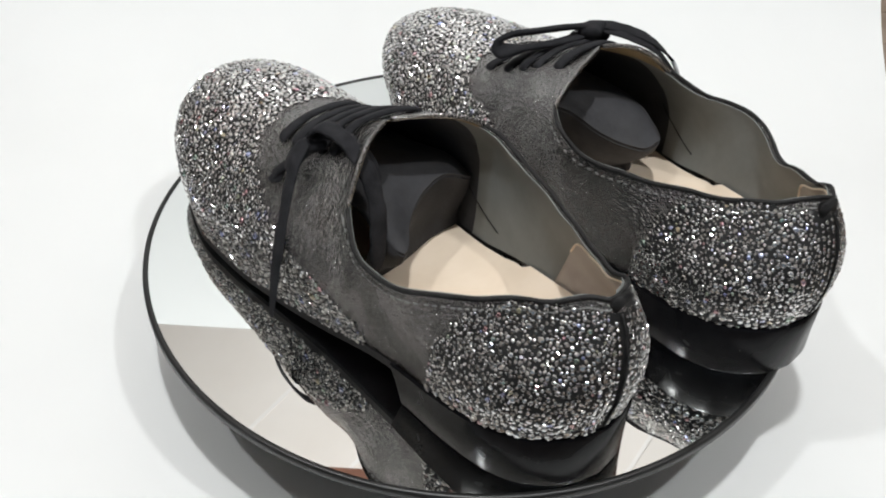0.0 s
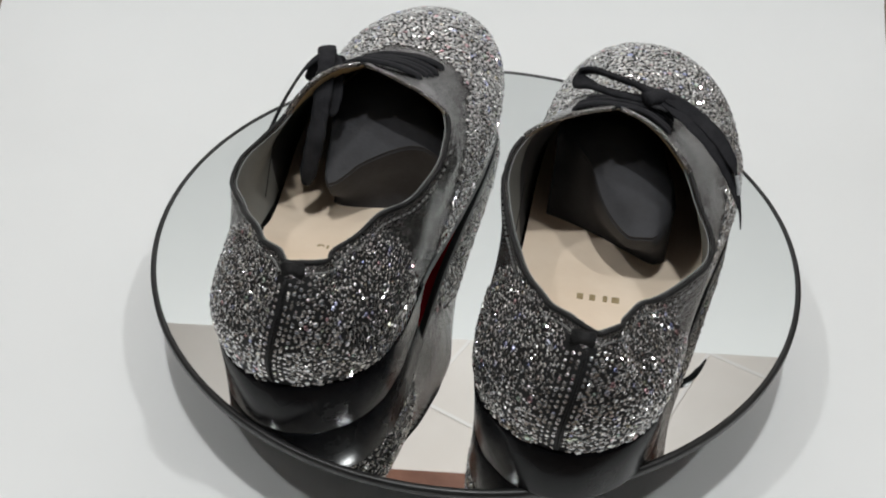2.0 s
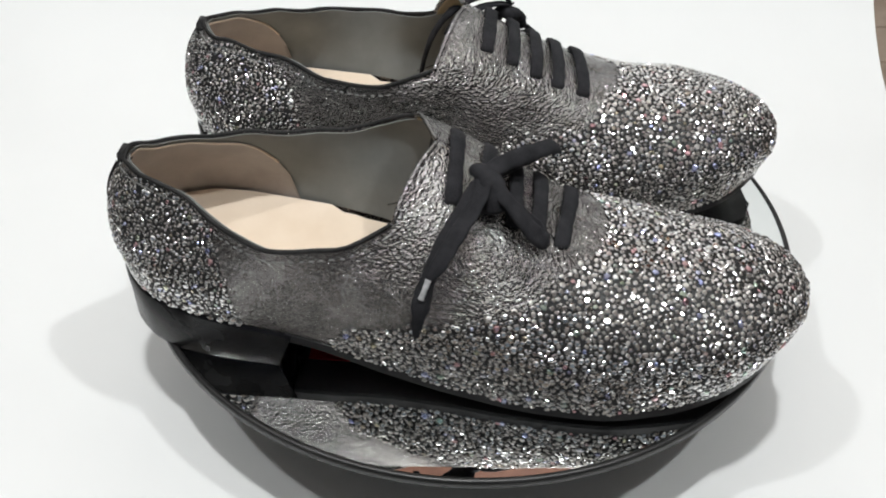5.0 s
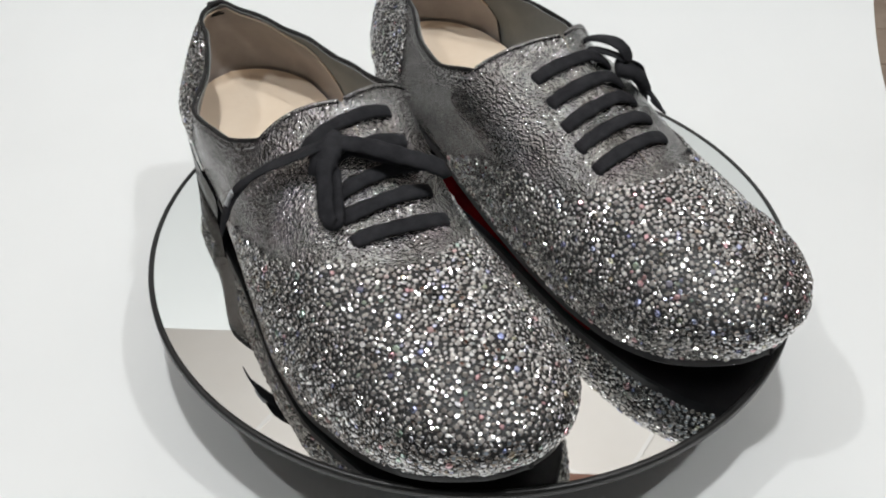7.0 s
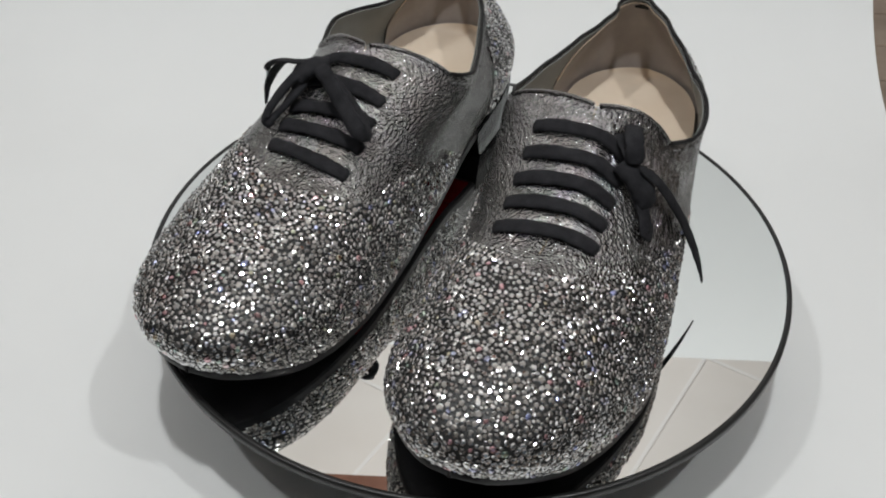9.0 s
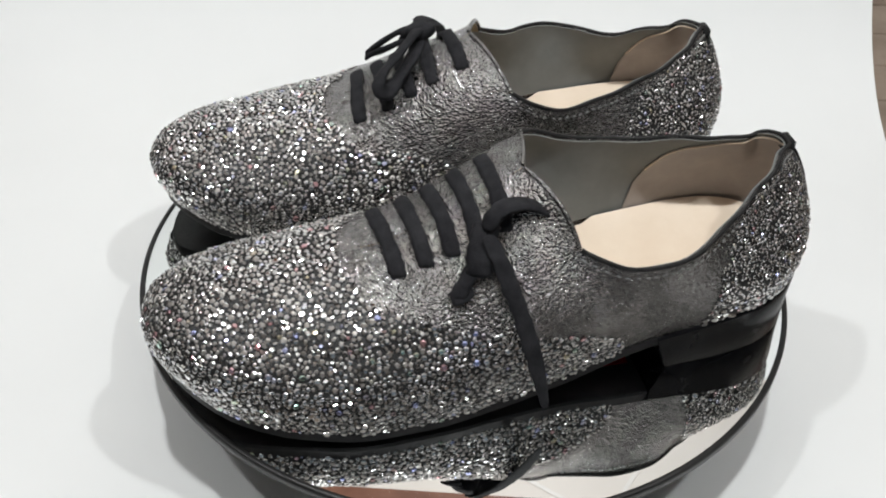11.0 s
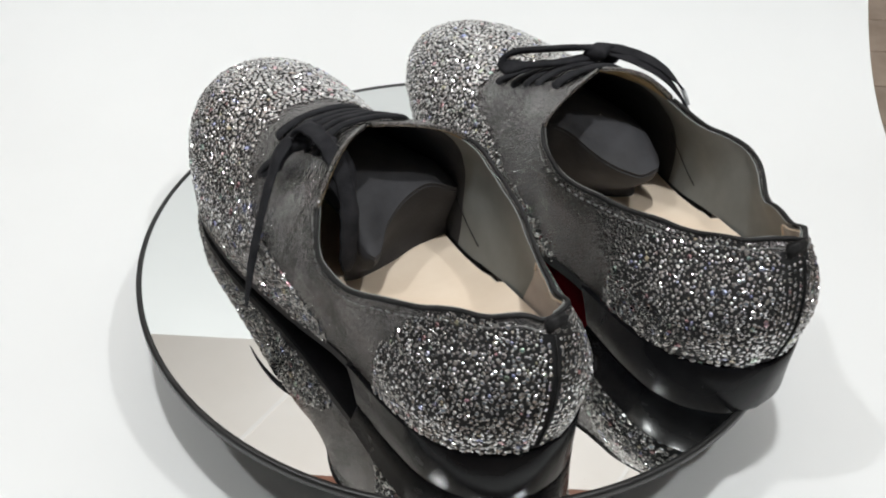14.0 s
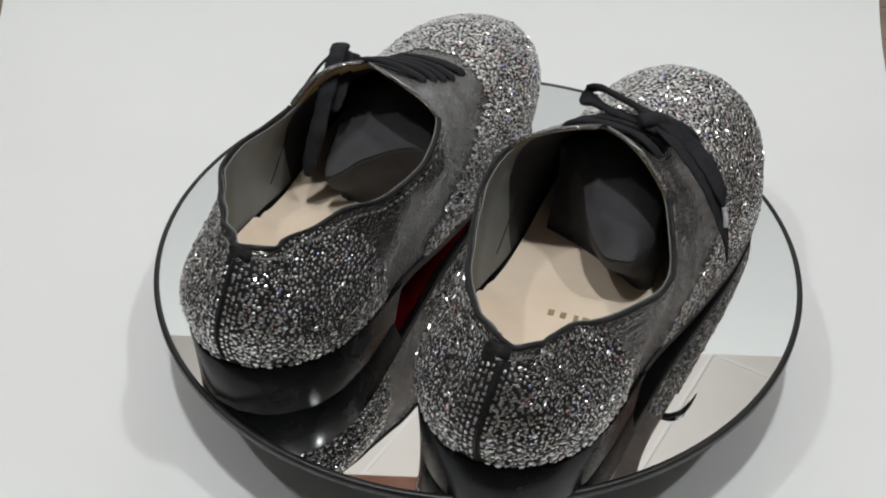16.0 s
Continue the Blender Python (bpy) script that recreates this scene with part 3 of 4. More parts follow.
def shoe(mirror, label, lacing, seed, form):
    from mathutils.bvhtree import BVHTree
    FORM.update(form)
    bend_rim()
    root = tagged(new("shoe"), label, "shoe", "pair of shoes on the turntable")
    rng = np.random.default_rng(seed)
    ss = stations(COLS)
    cols = len(ss)
    verts = shell(ss)
    under = shell(ss, 1.3)
    wall_f, face_f = shell_faces(ss)
    every = wall_f + face_f

    def face_region(f):
        c = (verts[f[0]] + verts[f[1]] + verts[f[2]] + verts[f[3]]) / 4
        return region(c, 1 if c.x > spine_x(c.y) else -1)
    sets = {"toe": [], "heel": [], "out": [], "in": []}
    for f in every:
        r = face_region(f)
        c = (verts[f[0]] + verts[f[2]]) / 2
        sets[r if r != "leather" else ("out" if c.x > spine_x(c.y) else "in")].append(f)
    bvh = BVHTree.FromPolygons(verts, every)
    toe = part("toe_cap", sheet_mesh("toe_cap", verts, under, sets["toe"], mirror), BACKING, root, "rounded toe covered in smoky grey crystals")
    heel = part("heel_counter", sheet_mesh("heel_counter", verts, under, sets["heel"], mirror), BACKING, root, "heel counter covered in smoky grey crystals")
    part("quarter", sheet_mesh("quarter", verts, under, sets["out"], mirror), LEATHER, root, "crinkled pewter leather")
    part("quarter", sheet_mesh("quarter", verts, under, sets["in"], mirror), LEATHER, root, "crinkled pewter leather")

    # stones: mixed sizes, the largest along the heel's lower edge
    def size_toe(p, g):
        return float(g.choice([2.0, 2.5, 3.0, 3.5], p=[0.2, 0.33, 0.32, 0.15]))

    def size_heel(p, g):
        if p[2] < Z_EDGE(p[1]) + 5:
            return float(g.choice([2.6, 3.1, 3.5]))
        if abs(p[0]) < 5 and p[1] < -120:
            return 1.5
        return float(g.choice([1.4, 1.8, 2.3, 2.8], p=[0.25, 0.35, 0.28, 0.12]))
    centre = Vector((0, 20, 20))
    f_toe = scatter(verts, sets["toe"], 120000, seed, size_toe, lambda p: True, 0.37)
    strip = 4.6

    def seam_x(z):
        return SHIFT["dx"][0] * ease((z - 34) / (SHIFT["z"][0] - 34))
    f_heel = scatter(verts, sets["heel"], 15000, seed + 1, size_heel, lambda p: p[1] > -118 or abs(p[0] - seam_x(p[2])) > strip + 0.8)
    # small stones in upright rows along the back seam
    w_back = heights(0.0)[0]
    for c in range(-2, 4):
        a_ = 2.0 * c
        if c == 1:
            continue
        for k in range(2, 29):
            q = w_back * 0.9 * (k + 0.45 * math.sin(k * 2.3 + c * 1.7)) / 29
            lo_, hi_ = (0.0, 0.09) if a_ >= 0 else (0.0, -0.09)
            for _ in range(22):
                mid_ = (lo_ + hi_) / 2
                p = upper(mid_ % 1.0, q)
                if abs(p.x - seam_x(p.z)) < abs(a_):
                    lo_ = mid_
                else:
                    hi_ = mid_
            p = upper(lo_ % 1.0, q)
            t1 = upper((lo_ + 0.004) % 1.0, q) - upper((lo_ - 0.004) % 1.0, q)
            t2 = upper(lo_ % 1.0, q + 0.01) - upper(lo_ % 1.0, q - 0.01)
            f_heel.append((np.array(p), np.array(t1.cross(t2).normalized()), 1.35 + 0.6 * ((k * 7 + c * 3) % 5) / 5))
    f_heel.sort(key=lambda q: q[0][2] - Z_EDGE(q[0][1]) - q[2])
    edge, rest = f_heel[:290], f_heel[290:]
    back = Vector((0, -85, 50))
    part("crystal_pave", stones_mesh("crystal_pave", f_toe, rng, centre, mirror), CRYSTAL, toe, "cut smoky crystals of mixed sizes", "stuff")
    part("crystal_pave", stones_mesh("crystal_pave", rest, rng, back, mirror), CRYSTAL, heel, "cut smoky crystals of mixed sizes", "stuff")
    for p, n, size in edge:
        m, nn = stone_frame(p, n, size, rng, back)
        m3 = Matrix(m.tolist())
        if mirror < 0:
            nn = Vector((-nn.x, nn.y, nn.z))
            m3 = nn.to_track_quat("Z", "Y").to_matrix()
        ob = new("crystal", STONE_MESH)
        ob.parent = heel
        ob.matrix_basis = Matrix.Translation(Vector((p[0] * mirror, p[1], p[2])) * 0.001 + nn * 0.0001) @ m3.to_4x4() @ Matrix.Diagonal((size * 0.001,) * 3 + (1,))

    # lining: grey along the sides, nude round the heel, tan under the facings
    l1, l2 = shell(ss, 1.9, 0.05), shell(ss, 2.4, 0.05)

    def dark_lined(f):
        """From the throat forwards the lining is coloured dark, for the deep shade there."""
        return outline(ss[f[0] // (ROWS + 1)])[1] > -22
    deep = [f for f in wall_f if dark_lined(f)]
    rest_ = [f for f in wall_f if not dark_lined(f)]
    part("lining", sheet_mesh("lining", l1, l2, rest_, mirror), LINING, root, "smooth grey leather lining")
    part("vamp_lining", sheet_mesh("vamp_lining", l1, l2, deep, mirror), TONGUE, root, "vamp lining coloured dark for the shade deep inside")
    pn, pk = 60, 14
    p1, p2 = [], []
    for i in range(pn + 1):
        q = i / pn * 2 - 1
        sq = q * (0.112 if q > 0 else 0.152)
        sq = sq if sq >= 0 else 1 + sq
        w, t = heights(sq)
        full = (1 - abs(q) ** 7) ** 0.5
        for k in range(pk + 1):
            ph = 0.015 + max(w * 0.95 * full - 0.015, 0.01) * k / pk
            p1.append(upper(sq, ph, 3.1))
            p2.append(upper(sq, ph, 2.5))
    pf_ = [(i * (pk + 1) + k, (i + 1) * (pk + 1) + k, (i + 1) * (pk + 1) + k + 1, i * (pk + 1) + k + 1) for i in range(pn) for k in range(pk)]
    part("heel_lining", sheet_mesh("heel_lining", p2, p1, pf_, mirror), NUDE, root, "nude leather heel lining with rounded ends")
    tops = [p1[i * (pk + 1) + pk] for i in range(2, pn - 1, 2)]
    v, f = sweep(tops, [Vector((p.x * -0.03, 0.4, 0.5)) for p in tops], 0.9, 0.9, mirror, 3, taper=False, sides=6)
    part("piping", mesh_of("piping", v, f, True, 0.001), INSOLE, root, "pale piping round the heel lining")
    # a curved seam on each side of the grey lining
    for side in (1, -1):
        pts_ = []
        for k in range(9):
            q = k / 8
            yw = -16 - 24 * q ** 1.7
            a_, b_ = (0.0, 0.5) if side > 0 else (1.0, 0.5)
            for _ in range(24):
                mid_ = (a_ + b_) / 2
                if outline(mid_)[1] < yw:
                    a_ = mid_
                else:
                    b_ = mid_
            pts_.append(upper(a_, 0.30 - 0.19 * q, 2.5))
        v, f = sweep(pts_, [Vector((-side, 0, 0.2))] * 9, 0.45, 0.5, mirror, 3, taper=False, sides=6)
        part("seam", mesh_of("seam", v, f, True, 0.001), BINDING, root)
    part("facing_lining", sheet_mesh("facing_lining", l1, l2, face_f, mirror), TAN, root, "tan leather lining under the facings")

    # insole
    ring = []
    iv, fc = [], []
    ns = 140
    for i in range(ns):
        side, y, w = outline(i / ns)
        ring.append((side * max(w - (1.8 if y < -50 else 3.0), 0), y + (2 if y < 0 else -3) * abs(y) / 143))
    lv = 6
    for k in range(lv + 1):
        q = k / lv
        for x, y in ring:
            iv.append(Vector((x * q, y, Z_EDGE(y) + 4.0 + 2.0 * q * q + (3.5 if y < -60 else 0) * q ** 4)))
    fi = [(k * ns + i, k * ns + (i + 1) % ns, (k + 1) * ns + (i + 1) % ns, (k + 1) * ns + i) for k in range(lv) for i in range(ns)]
    ins = part("insole", sheet_mesh("insole", [p + Vector((0, 0, 0.5)) for p in iv], [p - Vector((0, 0, 0.6)) for p in iv], fi, mirror), INSOLE, root, "beige leather insole with faint gilt print")
    # print on the insole
    if lacing == "left":
        txt = bpy.data.curves.new("print", "FONT")
        txt.body, txt.size, txt.align_x, txt.extrude = "Paris", 0.0105, "CENTER", 0.0001
        tob = new("print", txt)
        me = bpy.data.meshes.new_from_object(tob)
        bpy.data.objects.remove(tob)
        me.materials.append(GILT)
        ob = part("print", me, GILT, ins, "small gilt letters")
        ob.matrix_basis = pose(0.003 * mirror, -0.059, (Z_EDGE(-59) + 5.0) * 0.001, -5, 0, 180)
    else:
        bm = bmesh.new()
        for i, w in enumerate((3.2, 1.8, 2.4, 2.6)):
            box(bm, (-0.012 + i * 0.005, -0.0016, 0), (-0.012 + i * 0.005 + w * 0.001, 0.0016, 0.0002))
        ob = part("print", done("print", bm, GILT), GILT, ins, "worn gilt print")
        ob.matrix_basis = pose(0, -0.057, (Z_EDGE(-57) + 4.9) * 0.001, -5, 0, 186)

    # rolled edge round the opening
    lo = [i for i in range(cols) if spine_y(outline(ss[i])[1]) < THROAT]
    outer_side = [i for i in lo if ss[i] < 0.5]
    inner_side = [i for i in lo if ss[i] >= 0.5]
    order = outer_side[::-1] + inner_side[::-1]
    path = [verts[i * (ROWS + 1) + WALL_ROWS] for i in order]
    path = [path[0]] + [path[i] for i in range(1, len(path) - 1, 3)] + [path[-1]]
    nr = [Vector((0, 0, 1))] * len(path)
    v, f = sweep(path, nr, 1.7, 1.9, mirror, 3, taper=False, sides=8)
    part("collar_binding", mesh_of("collar_binding", v, f, True, 0.001), BINDING, root, "black rolled leather edge")
    for side in (1, -1):
        i = (outer_side[-1] + 1) if side > 0 else (inner_side[0] - 1)
        edge_pts = [verts[i * (ROWS + 1) + k] for k in range(WALL_ROWS, ROWS + 1, 2)]
        v, f = sweep(edge_pts, [Vector((0, -1, 0.3))] * len(edge_pts), 2.0, 1.8, mirror, 3, taper=False, sides=8)
        part("facing_edge", mesh_of("facing_edge", v, f, True, 0.001), LEATHER, root)
    # stitch line under the edge
    bm = bmesh.new()
    for i in range(len(path) - 1):
        for q in (0.15, 0.5, 0.85):
            p = path[i].lerp(path[i + 1], q)
            near = bvh.find_nearest(p + Vector((0, 0, -4.5)))
            n = near[1]
            c = near[0]
            outw = Vector((c.x, c.y + 60, 0))
            if n.dot(outw) < 0:
                n = -n
            d = (path[i + 1] - path[i]).normalized()
            mat3 = Matrix((d, n.cross(d).normalized(), n)).transposed().to_4x4()
            r = bmesh.ops.create_cube(bm, size=1.0)
            for vv in r["verts"]:
                vv.co = (mat3 @ Vector((vv.co.x * 1.6, vv.co.y * 0.5, vv.co.z * 0.6))) + c + n * 0.15
                vv.co = Vector((vv.co.x * mirror, vv.co.y, vv.co.z)) * 0.001
    part("stitching", done("stitching", bm, THREAD), THREAD, root, "grey thread", "stuff")

    # back strap over the heel seam with its little tab
    pts = []
    for k in range(0, WALL_ROWS + 1):
        pts.append(verts[k] + Vector((0, -0.6, 0)))
    for sx in (2.0,):
        p2 = [p + Vector((sx, 0.35, 0)) for p in pts[1::3]]
        v, f = sweep(p2, [Vector((0, -1, 0.1))] * len(p2), 0.9, 1.2, mirror, 3, taper=False, sides=6)
        part("seam", mesh_of("seam", v, f, True, 0.001), BINDING, heel)
    bm = bmesh.new()
    tp = pts[-1]
    box(bm, ((tp.x * mirror - 4.2) * 0.001, (tp.y - 1.2) * 0.001, (tp.z - 6) * 0.001), ((tp.x * mirror + 4.2) * 0.001, (tp.y + 2.0) * 0.001, (tp.z + 1.4) * 0.001), 0.0006)
    part("heel_tab", done("heel_tab", bm, BINDING, True), BINDING, root, "small black heel tab")

    # heel block
    hv, hf = [], []
    hn = 60
    HEEL_FRONT = -68.0
    hout = []
    edge_s = solve(lambda q: outline(q * 0.5)[1] < HEEL_FRONT) * 0.5
    for i in range(hn + 1):
        q = edge_s * (1 - 2 * i / hn)
        side, y0, x0 = outline(q if q >= 0 else 1 + q)
        hout.append((side * (x0 + 0.6 * min(x0 / 6, 1)), y0 - 1.2 * min(max((-110 - y0) / 30, 0), 1)))
    lev = [(0.0, 0.985), (0.04, 0.995), (0.5, 1.0), (0.95, 1.02), (1.0, 1.0)]
    for q, sc in lev:
        for x, y in hout:
            yy = -112 + (y + 112) * (sc if y < -112 else 1)
            if y > -100:
                yy -= (1 - q) * 7.0 * (y + 100) / 32
            hv.append((x * sc * mirror, yy, (Z_EDGE(y) + 0.2) * q))
    hw = hn + 1
    for k in range(len(lev) - 1):
        for i in range(hn):
            hf.append((k * hw + i, k * hw + i + 1, (k + 1) * hw + i + 1, (k + 1) * hw + i))
        hf.append((k * hw + hn, k * hw, (k + 1) * hw, (k + 1) * hw + hn))
    hf += [tuple(range(hw)), tuple(range((len(lev) - 1) * hw, len(lev) * hw))]
    hb = part("heel_block", mesh_of("heel_block", hv, hf, True, 0.001), HEEL, root, "low stacked black leather heel")
    me = hb.data
    me.set_sharp_from_angle(angle=0.6)

    # outsole: red under the waist, black under the ball, with a thin edge
    def sole(name, y0, y1, mat, lab, grow, thick):
        n = 48
        sv, sf = [], []
        for i in range(n + 1):
            q = (1 - math.cos(math.pi * i / n)) / 2
            y = y0 + (y1 - y0) * q
            yc = min(y, TOE_Y - 0.01)
            ze = Z_EDGE(yc)
            for z, g in ((ze + 0.6, 0.0), (ze + 0.4, grow), (ze - thick * 0.8, grow), (ze - thick, grow - 1.0)):
                xo, xi = W_OUT(yc) + g, -(W_IN(yc) + g)
                sv += [(xo * mirror, y + (g if y1 - y < 0.2 else 0), z), (xi * mirror, y + (g if y1 - y < 0.2 else 0), z)]
        for i in range(n):
            o, p = i * 8, (i + 1) * 8
            sf += [(o + 0, o + 1, p + 1, p + 0), (o + 6, p + 6, p + 7, o + 7)]
            for k in (0, 2, 4):
                sf += [(o + k, p + k, p + k + 2, o + k + 2), (o + k + 1, o + k + 3, p + k + 3, p + k + 1)]
        for o in (0, n * 8):
            sf.append((o, o + 2, o + 4, o + 6, o + 7, o + 5, o + 3, o + 1))
        me = mesh_of(name, sv, sf, True, 0.001)
        me.set_sharp_from_angle(angle=0.7)
        return part(name, me, mat, root, lab)
    sole("outsole", HEEL_FRONT - 3, TOE_Y + 0.5, SOLE_BLACK, "thin black outsole", 0.6, 4.6)
    pv, pf = [], []
    for i in range(25):
        y = HEEL_FRONT + 1 + (70 - HEEL_FRONT) * i / 24
        z = Z_EDGE(y) - 4.7
        xi = -(W_IN(y) - 2.0)
        xo = xi + (W_OUT(y) + W_IN(y) - 20.0) * (1 - 0.86 * ease((y + 25) / 50))
        for zz in (z, z - 0.5):
            pv += [(xo * mirror, y, zz), (xi * mirror, y, zz)]
    for i in range(24):
        o = i * 4
        pf += [(o, o + 1, o + 5, o + 4), (o + 2, o + 6, o + 7, o + 3), (o, o + 4, o + 6, o + 2), (o + 1, o + 3, o + 7, o + 5)]
    pf += [(0, 2, 3, 1), (96, 97, 99, 98)]
    part("sole_lacquer", mesh_of("sole_lacquer", pv, pf, False, 0.001), SOLE_RED, root, "glossy red lacquer under the arch")

    # tongue, sunk below the facings into the opening
    if lacing == "left":
        end_y, cx, half = smooth1([(-40, -14), (-37, -20), (-24, -18), (-12, -20), (2, -28), (8, -36), (13, -40), (16, -36), (18, -26)]), -11.0, 29.0
    else:
        end_y, cx, half = smooth1([(-34, 14), (-28, 11), (-20, 0), (-10, -10), (-3, -24), (5, -34), (12, -39), (20, -38), (25, -31), (28, -18)]), -3.0, 31.0
    tn, tm = 22, 24
    tv = []
    mid = spline([(0, 44, 55), (0, 25, 60.5), (0, 8, 64), (0, -6, 60), (0, -18, 54.5), (0, -30, 50), (0, -44, 45), (0, -60, 37)], 8)
    ys_ = [p.y for p in mid][::-1]
    zs_ = [p.z for p in mid][::-1]
    for i in range(tn + 1):
        for j in range(tm + 1):
            q = j / tm * 2 - 1
            e = end_y(cx + q * half)
            y = 44 + (e - 44) * i / tn
            free = ease((12 - y) / 36)
            x = (spine_x(0) - 3 + q * 24) * (1 - free) + (cx + q * half) * free
            droop = 9 * abs(q) ** 2.2 * (1 - 0.55 * free)
            ripple = 1.6 * math.sin(x * 0.16 + y * 0.05) * free
            tv.append(Vector((x, y, float(np.interp(y, ys_, zs_)) - droop + ripple - 3.0 * ease((i / tn - 0.85) / 0.15))))
    # the free end folds under and meets the insole
    tc = 8
    for k in range(1, tc + 1):
        for j in range(tm + 1):
            tip = tv[tn * (tm + 1) + j]
            yb = FOLD[lacing](tip.x)
            q = k / tc
            zb = Z_EDGE(yb) + 5.5
            tv.append(Vector((tip.x, tip.y + (yb - tip.y) * ease(q) + 3.0 * math.sin(q * math.pi), tip.z + (zb - tip.z) * q ** 0.8)))
    tn += tc
    tf = [(i * (tm + 1) + j, i * (tm + 1) + j + 1, (i + 1) * (tm + 1) + j + 1, (i + 1) * (tm + 1) + j) for i in range(tn) for j in range(tm)]
    part("tongue", sheet_mesh("tongue", tv, [p - Vector((0, 0, 1.8)) for p in tv], tf, mirror), TONGUE, root, "dark suede tongue sunk into the opening")

    # laces: bars across the facings, a knot, loops and two hanging ends
    def lay(x, y, lift):
        z, n = top_of(bvh, x, y)
        return Vector((x, y, z)) + n * lift, n

    def band(name, pts, width=7.0, thick=1.5, lab="", tap=True):
        p, n = [], []
        for q in pts:
            if len(q) == 3 and q[2] < 20:
                a, b = lay(q[0], q[1], q[2])
            else:
                a = Vector(q[:3])
                b = Vector(q[3:]) if len(q) > 3 else Vector((0, 0, 1))
            p.append(a)
            n.append(b)
        v, f = sweep(p, n, width, thick, mirror, 6, taper=tap, point=2.6 if name == "lace_end" else 9.0)
        return part(name, mesh_of(name, v, f, True, 0.001), LACE, root, lab)
    LACES[lacing](band)
    return root


# the tongue's suede; on the vamp lining its darkness stands for shade
TONGUE = grained("dark_tongue_suede_and_vamp_shade", (0.015, 0.015, 0.017), (0.042, 0.042, 0.047), 0.75, 0.0, 60, 0.35, 0.0006, 500)
TAN = grained("tan_facing_lining", (0.25, 0.18, 0.09), (0.36, 0.27, 0.15), 0.6, 0.0, 40, 0.15)


# where the folded tongue meets the insole, by the distance from the middle
FOLD = {"left": smooth1([(-45, -12), (-24, -12), (-6, -17), (14, -21), (25, -16), (33, -17), (45, -34)]),
        "right": smooth1([(-45, 6), (-25, 3), (-5, -4), (12, -14), (23, -20), (30, -11), (37, 8), (45, 10)])}


def bars(band, rows, x0, x1):
    for y, tw in rows:
        w = x1 - x0
        band("lace_bar", [(x0 - 1.5, y - tw, -1.2), (x0 + 0.8, y - tw, 0.9), (x0 + w * 0.3, y - tw * 0.5, 1.9), (x0 + w * 0.7, y + tw * 0.5, 1.9), (x1 - 0.8, y + tw, 0.9), (x1 + 1.5, y + tw, -1.2)], 6.6, 2.3)


def laces_left(band):
    bars(band, ((40, -1.5), (28.5, -1.0), (18, -1.0), (7.5, -0.5), (-3.5, 0.3)), -18.0, 21.0)
    band("lace_knot", [(19, 2, 4.0), (24, 4.5, 6.5), (29, 7, 6.0), (33, 9, 3.0)], 11.0, 6.0, "tight lace knot")
    band("lace_loop", [(27, 6, 78), (25, 2, 83.5), (22.8, -4, 85, 0, -0.3, 1), (20.5, -14, 82, 0, -0.5, 0.9), (19.4, -24, 74, 0, -0.8, 0.6), (20, -31, 62, 0, -1, 0.3), (22.5, -35, 48, 0, -1, 0.2), (25, -37, 36, 0, -1, 0.2)], 8.0, 2.4, "slack lace loop hanging into the opening")
    band("lace_loop", [(26, 5, 78), (22, 0, 80, 0, -0.3, 1), (17.5, -8, 80, 0, -0.4, 1), (15, -17, 76, 0, -0.8, 0.8), (16, -25, 66, 0, -1, 0.3)], 6.5, 1.6, "second strand of the slack loop")
    band("lace_loop", [(28, 7, 5), (33, 14, 4.5), (36, 18, 3.0), (35, 12, 2.5)], 6.5, 1.7)
    band("lace_end", [(29, 6, 77), (36, 3, 71, 0.7, 0, 0.7), (43, -1, 60, 0.9, 0, 0.4), (48, -4.3, 50, 1, 0, 0.3), (54, -8, 36, 1, 0, 0.3), (58.5, -11, 23, 1, 0, 0.2), (61.5, -13, 12, 1, 0, 0.1)], 6.8, 1.4, "loose lace end hanging down the outer side")


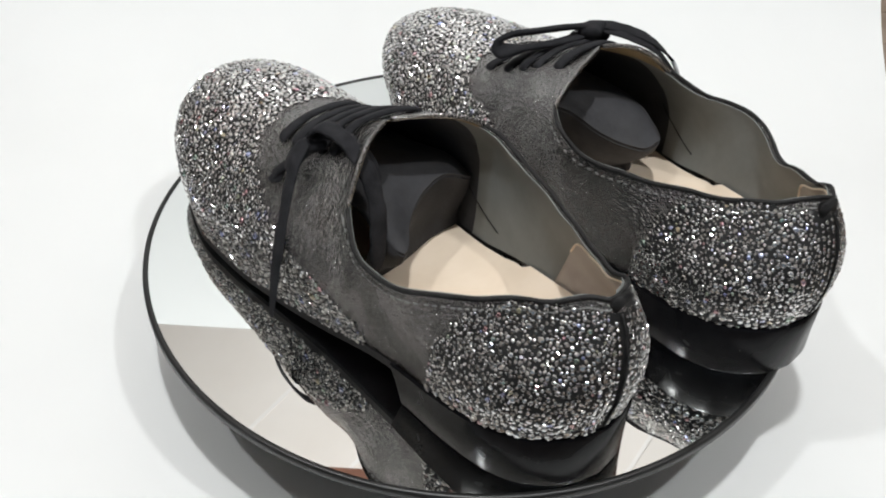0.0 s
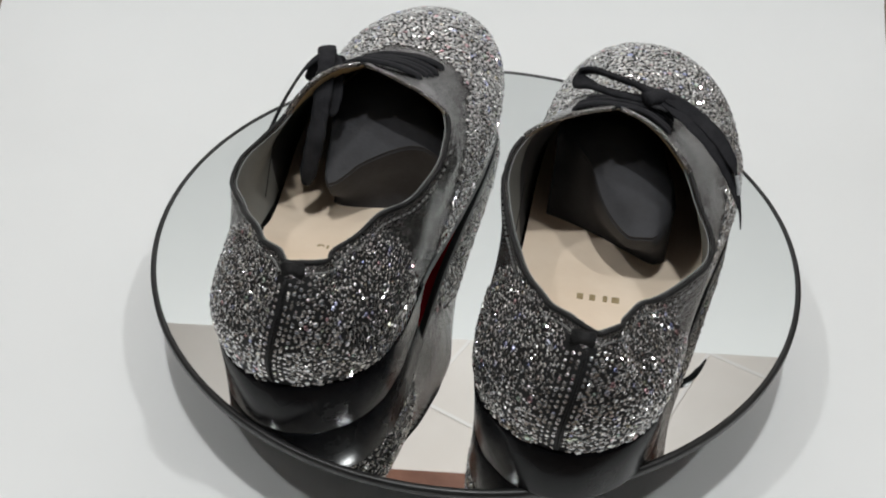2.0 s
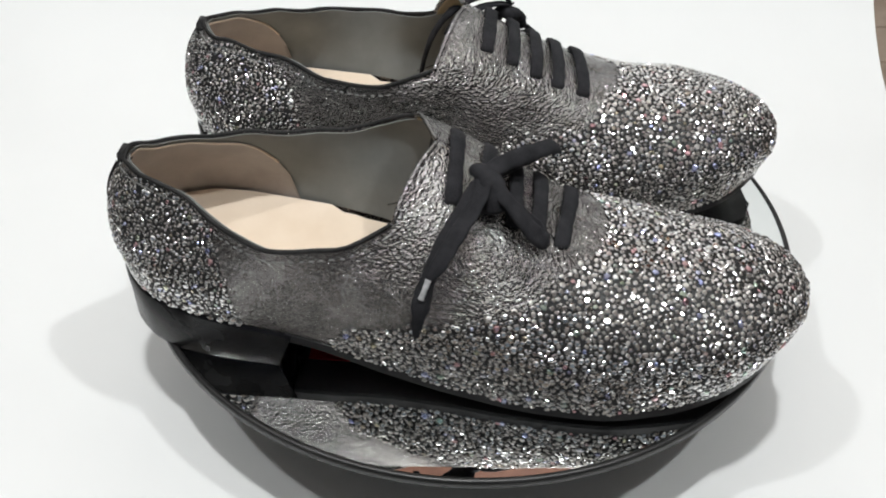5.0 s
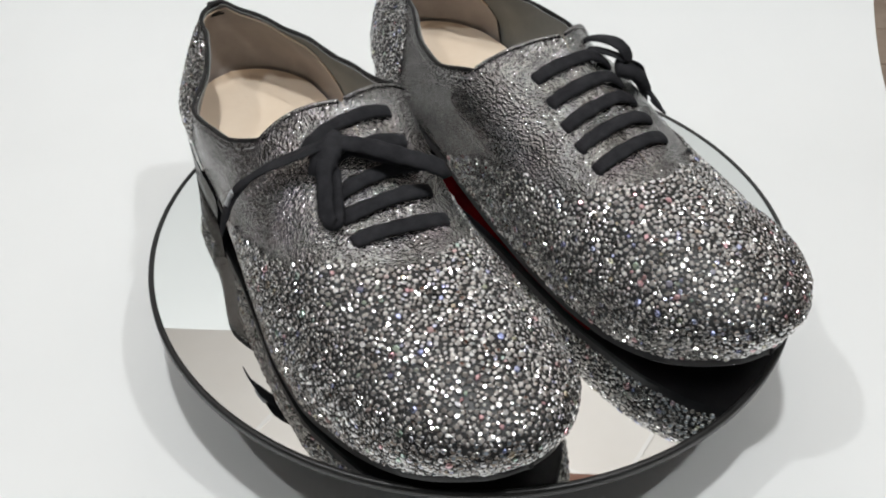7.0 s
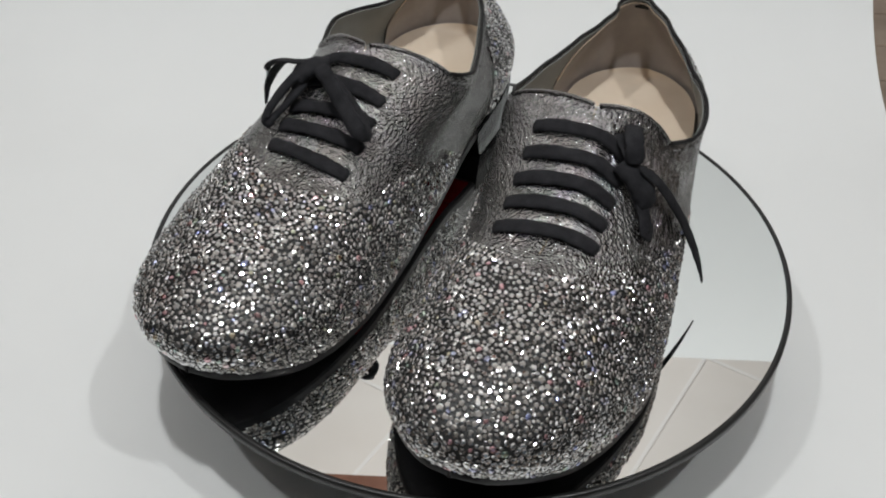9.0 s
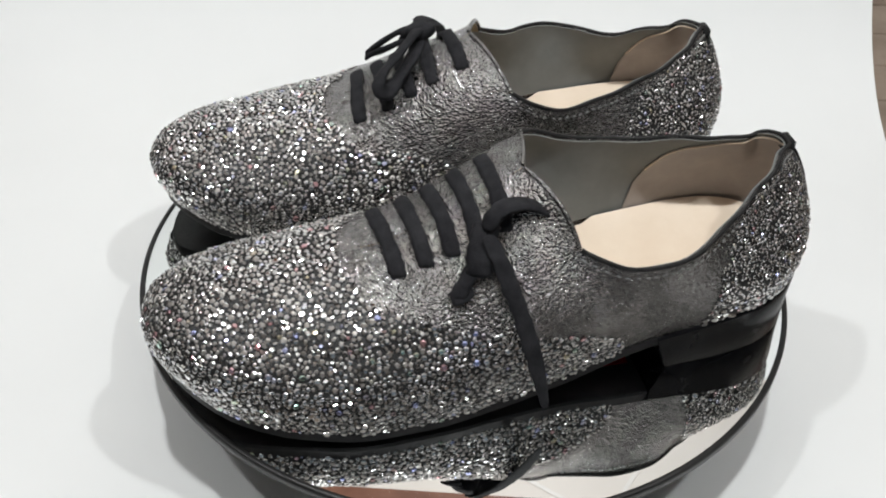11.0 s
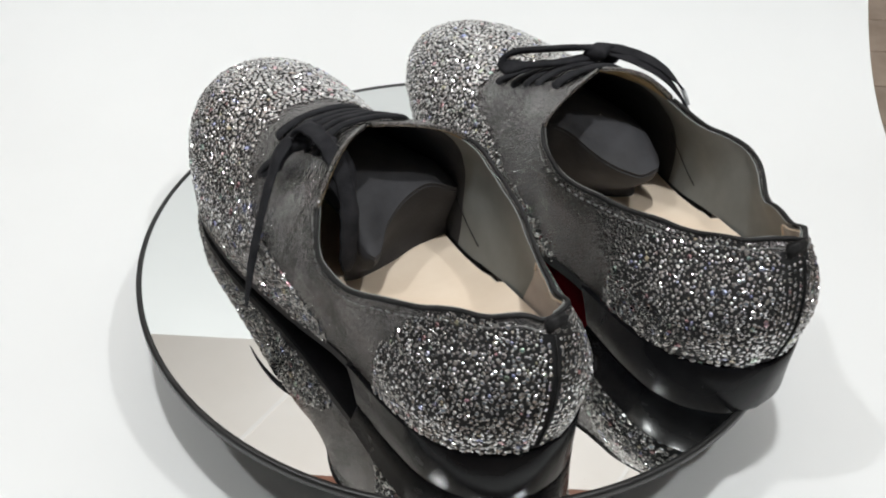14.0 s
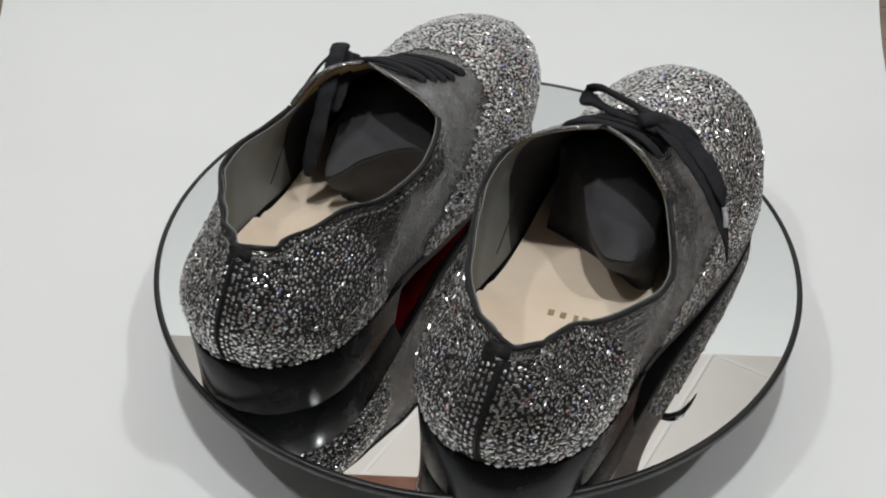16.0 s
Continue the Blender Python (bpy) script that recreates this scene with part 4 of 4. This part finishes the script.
def laces_right(band):
    bars(band, ((37.5, -1.7), (26, 0.0), (16, 0.8), (4.5, -0.8), (-7.5, 0.8)), -20.0, 17.5)
    band("lace_knot", [(5, 1, 5), (10, 3, 8.5), (15, 6, 8.0), (19, 9, 4)], 11.0, 6.0, "tight lace knot")
    band("lace_loop", [(12, 5, 85), (2, 12, 84, 0.3, 0.6, 1), (-9, 21, 81, 0.3, 0.6, 1), (-18, 28, 78.5, 0, 0.8, 0.8), (-24, 31, 75, -0.7, 0.6, 0.4), (-25, 27.5, 72.5, -0.7, -0.4, 0.6), (-17, 21, 74.5, 0.2, 0.2, 1), (-4, 12, 78, 0.2, 0.2, 1), (10, 5, 82)], 7.4, 3.0, "flat bow loop standing over the lace bars")
    band("lace_loop", [(14, 6, 84), (20, 15, 78.5, 0.5, 0.5, 0.8), (25, 25, 69, 0.7, 0.6, 0.5), (24, 29.5, 65, 0.5, 0.9, 0.2), (19.5, 23, 69.5, 0.4, -0.2, 0.9), (14, 9, 79)], 6.8, 2.8, "smaller bow loop")
    band("lace_end", [(13, 4, 84), (24, -1, 80, 0.4, -0.4, 0.9), (38, -8, 72, 0.6, -0.5, 0.8), (48, -13, 60, 0.9, -0.4, 0.4), (53, -15, 50, 1, 0, 0.3), (55.5, -16, 40, 1, 0, 0.2)], 6.8, 1.4, "loose lace end hanging down the outer side")
    band("lace_end", [(14, 5, 85), (25, 3, 81.5, 0.4, -0.4, 0.9), (37, -3, 76, 0.6, -0.5, 0.8), (45, -8, 69, 0.8, -0.5, 0.6), (49, -12, 63.5, 0.9, 0, 0.4)], 7.4, 1.5, "loose lace end with a clear tip")
    tip = band("lace_tip", [(49, -12, 63.5, 0.9, 0, 0.4), (50.5, -13.2, 60, 0.9, 0, 0.4), (51.6, -14.5, 56, 0.9, 0, 0.4)], 2.2, 1.9, "clear plastic lace tip", tap=False)
    tip.data.materials.clear()
    tip.data.materials.append(AGLET)


LACES = {"left": laces_left, "right": laces_right}

SHOES = [(shoe(1, "crystal-covered grey lace-up shoe with its lace tied in a bow", "right", 11, {"out": 7.0, "in": 8.5, "lacing": -3.0, "seam": 0.0, "drop": 6.0, "sag": 0.0, "rims": RIMS["right"]}), 1.0, 61.5, 3.3),
         (shoe(-1, "crystal-covered grey lace-up shoe with a slack lace loop in its opening", "left", 23, {"out": 12.0, "in": 8.0, "lacing": 3.5, "seam": 5.0, "drop": 3.0, "sag": 6.0, "rims": RIMS["left"]}), 9.0, -48.0, 0.8)]
floor()


def motions():
    ux, uy = -0.6801, 0.7331
    walk(TURNTABLE, [(t, pose(0, 0, 0, 0, 0, a)) for t, a in SPIN])
    for ob, along, across, turn in SHOES:
        x, y = (ux * along + uy * across) * 0.001, (uy * along - ux * across) * 0.001
        rows = []
        for t, a in SPIN:
            c, s = math.cos(radians(a)), math.sin(radians(a))
            rows.append((t, pose(c * x - s * y, s * x + c * y, 0.0002, 0, 0, a + 132.85 - turn - 90)))
        walk(ob, rows)


motions()
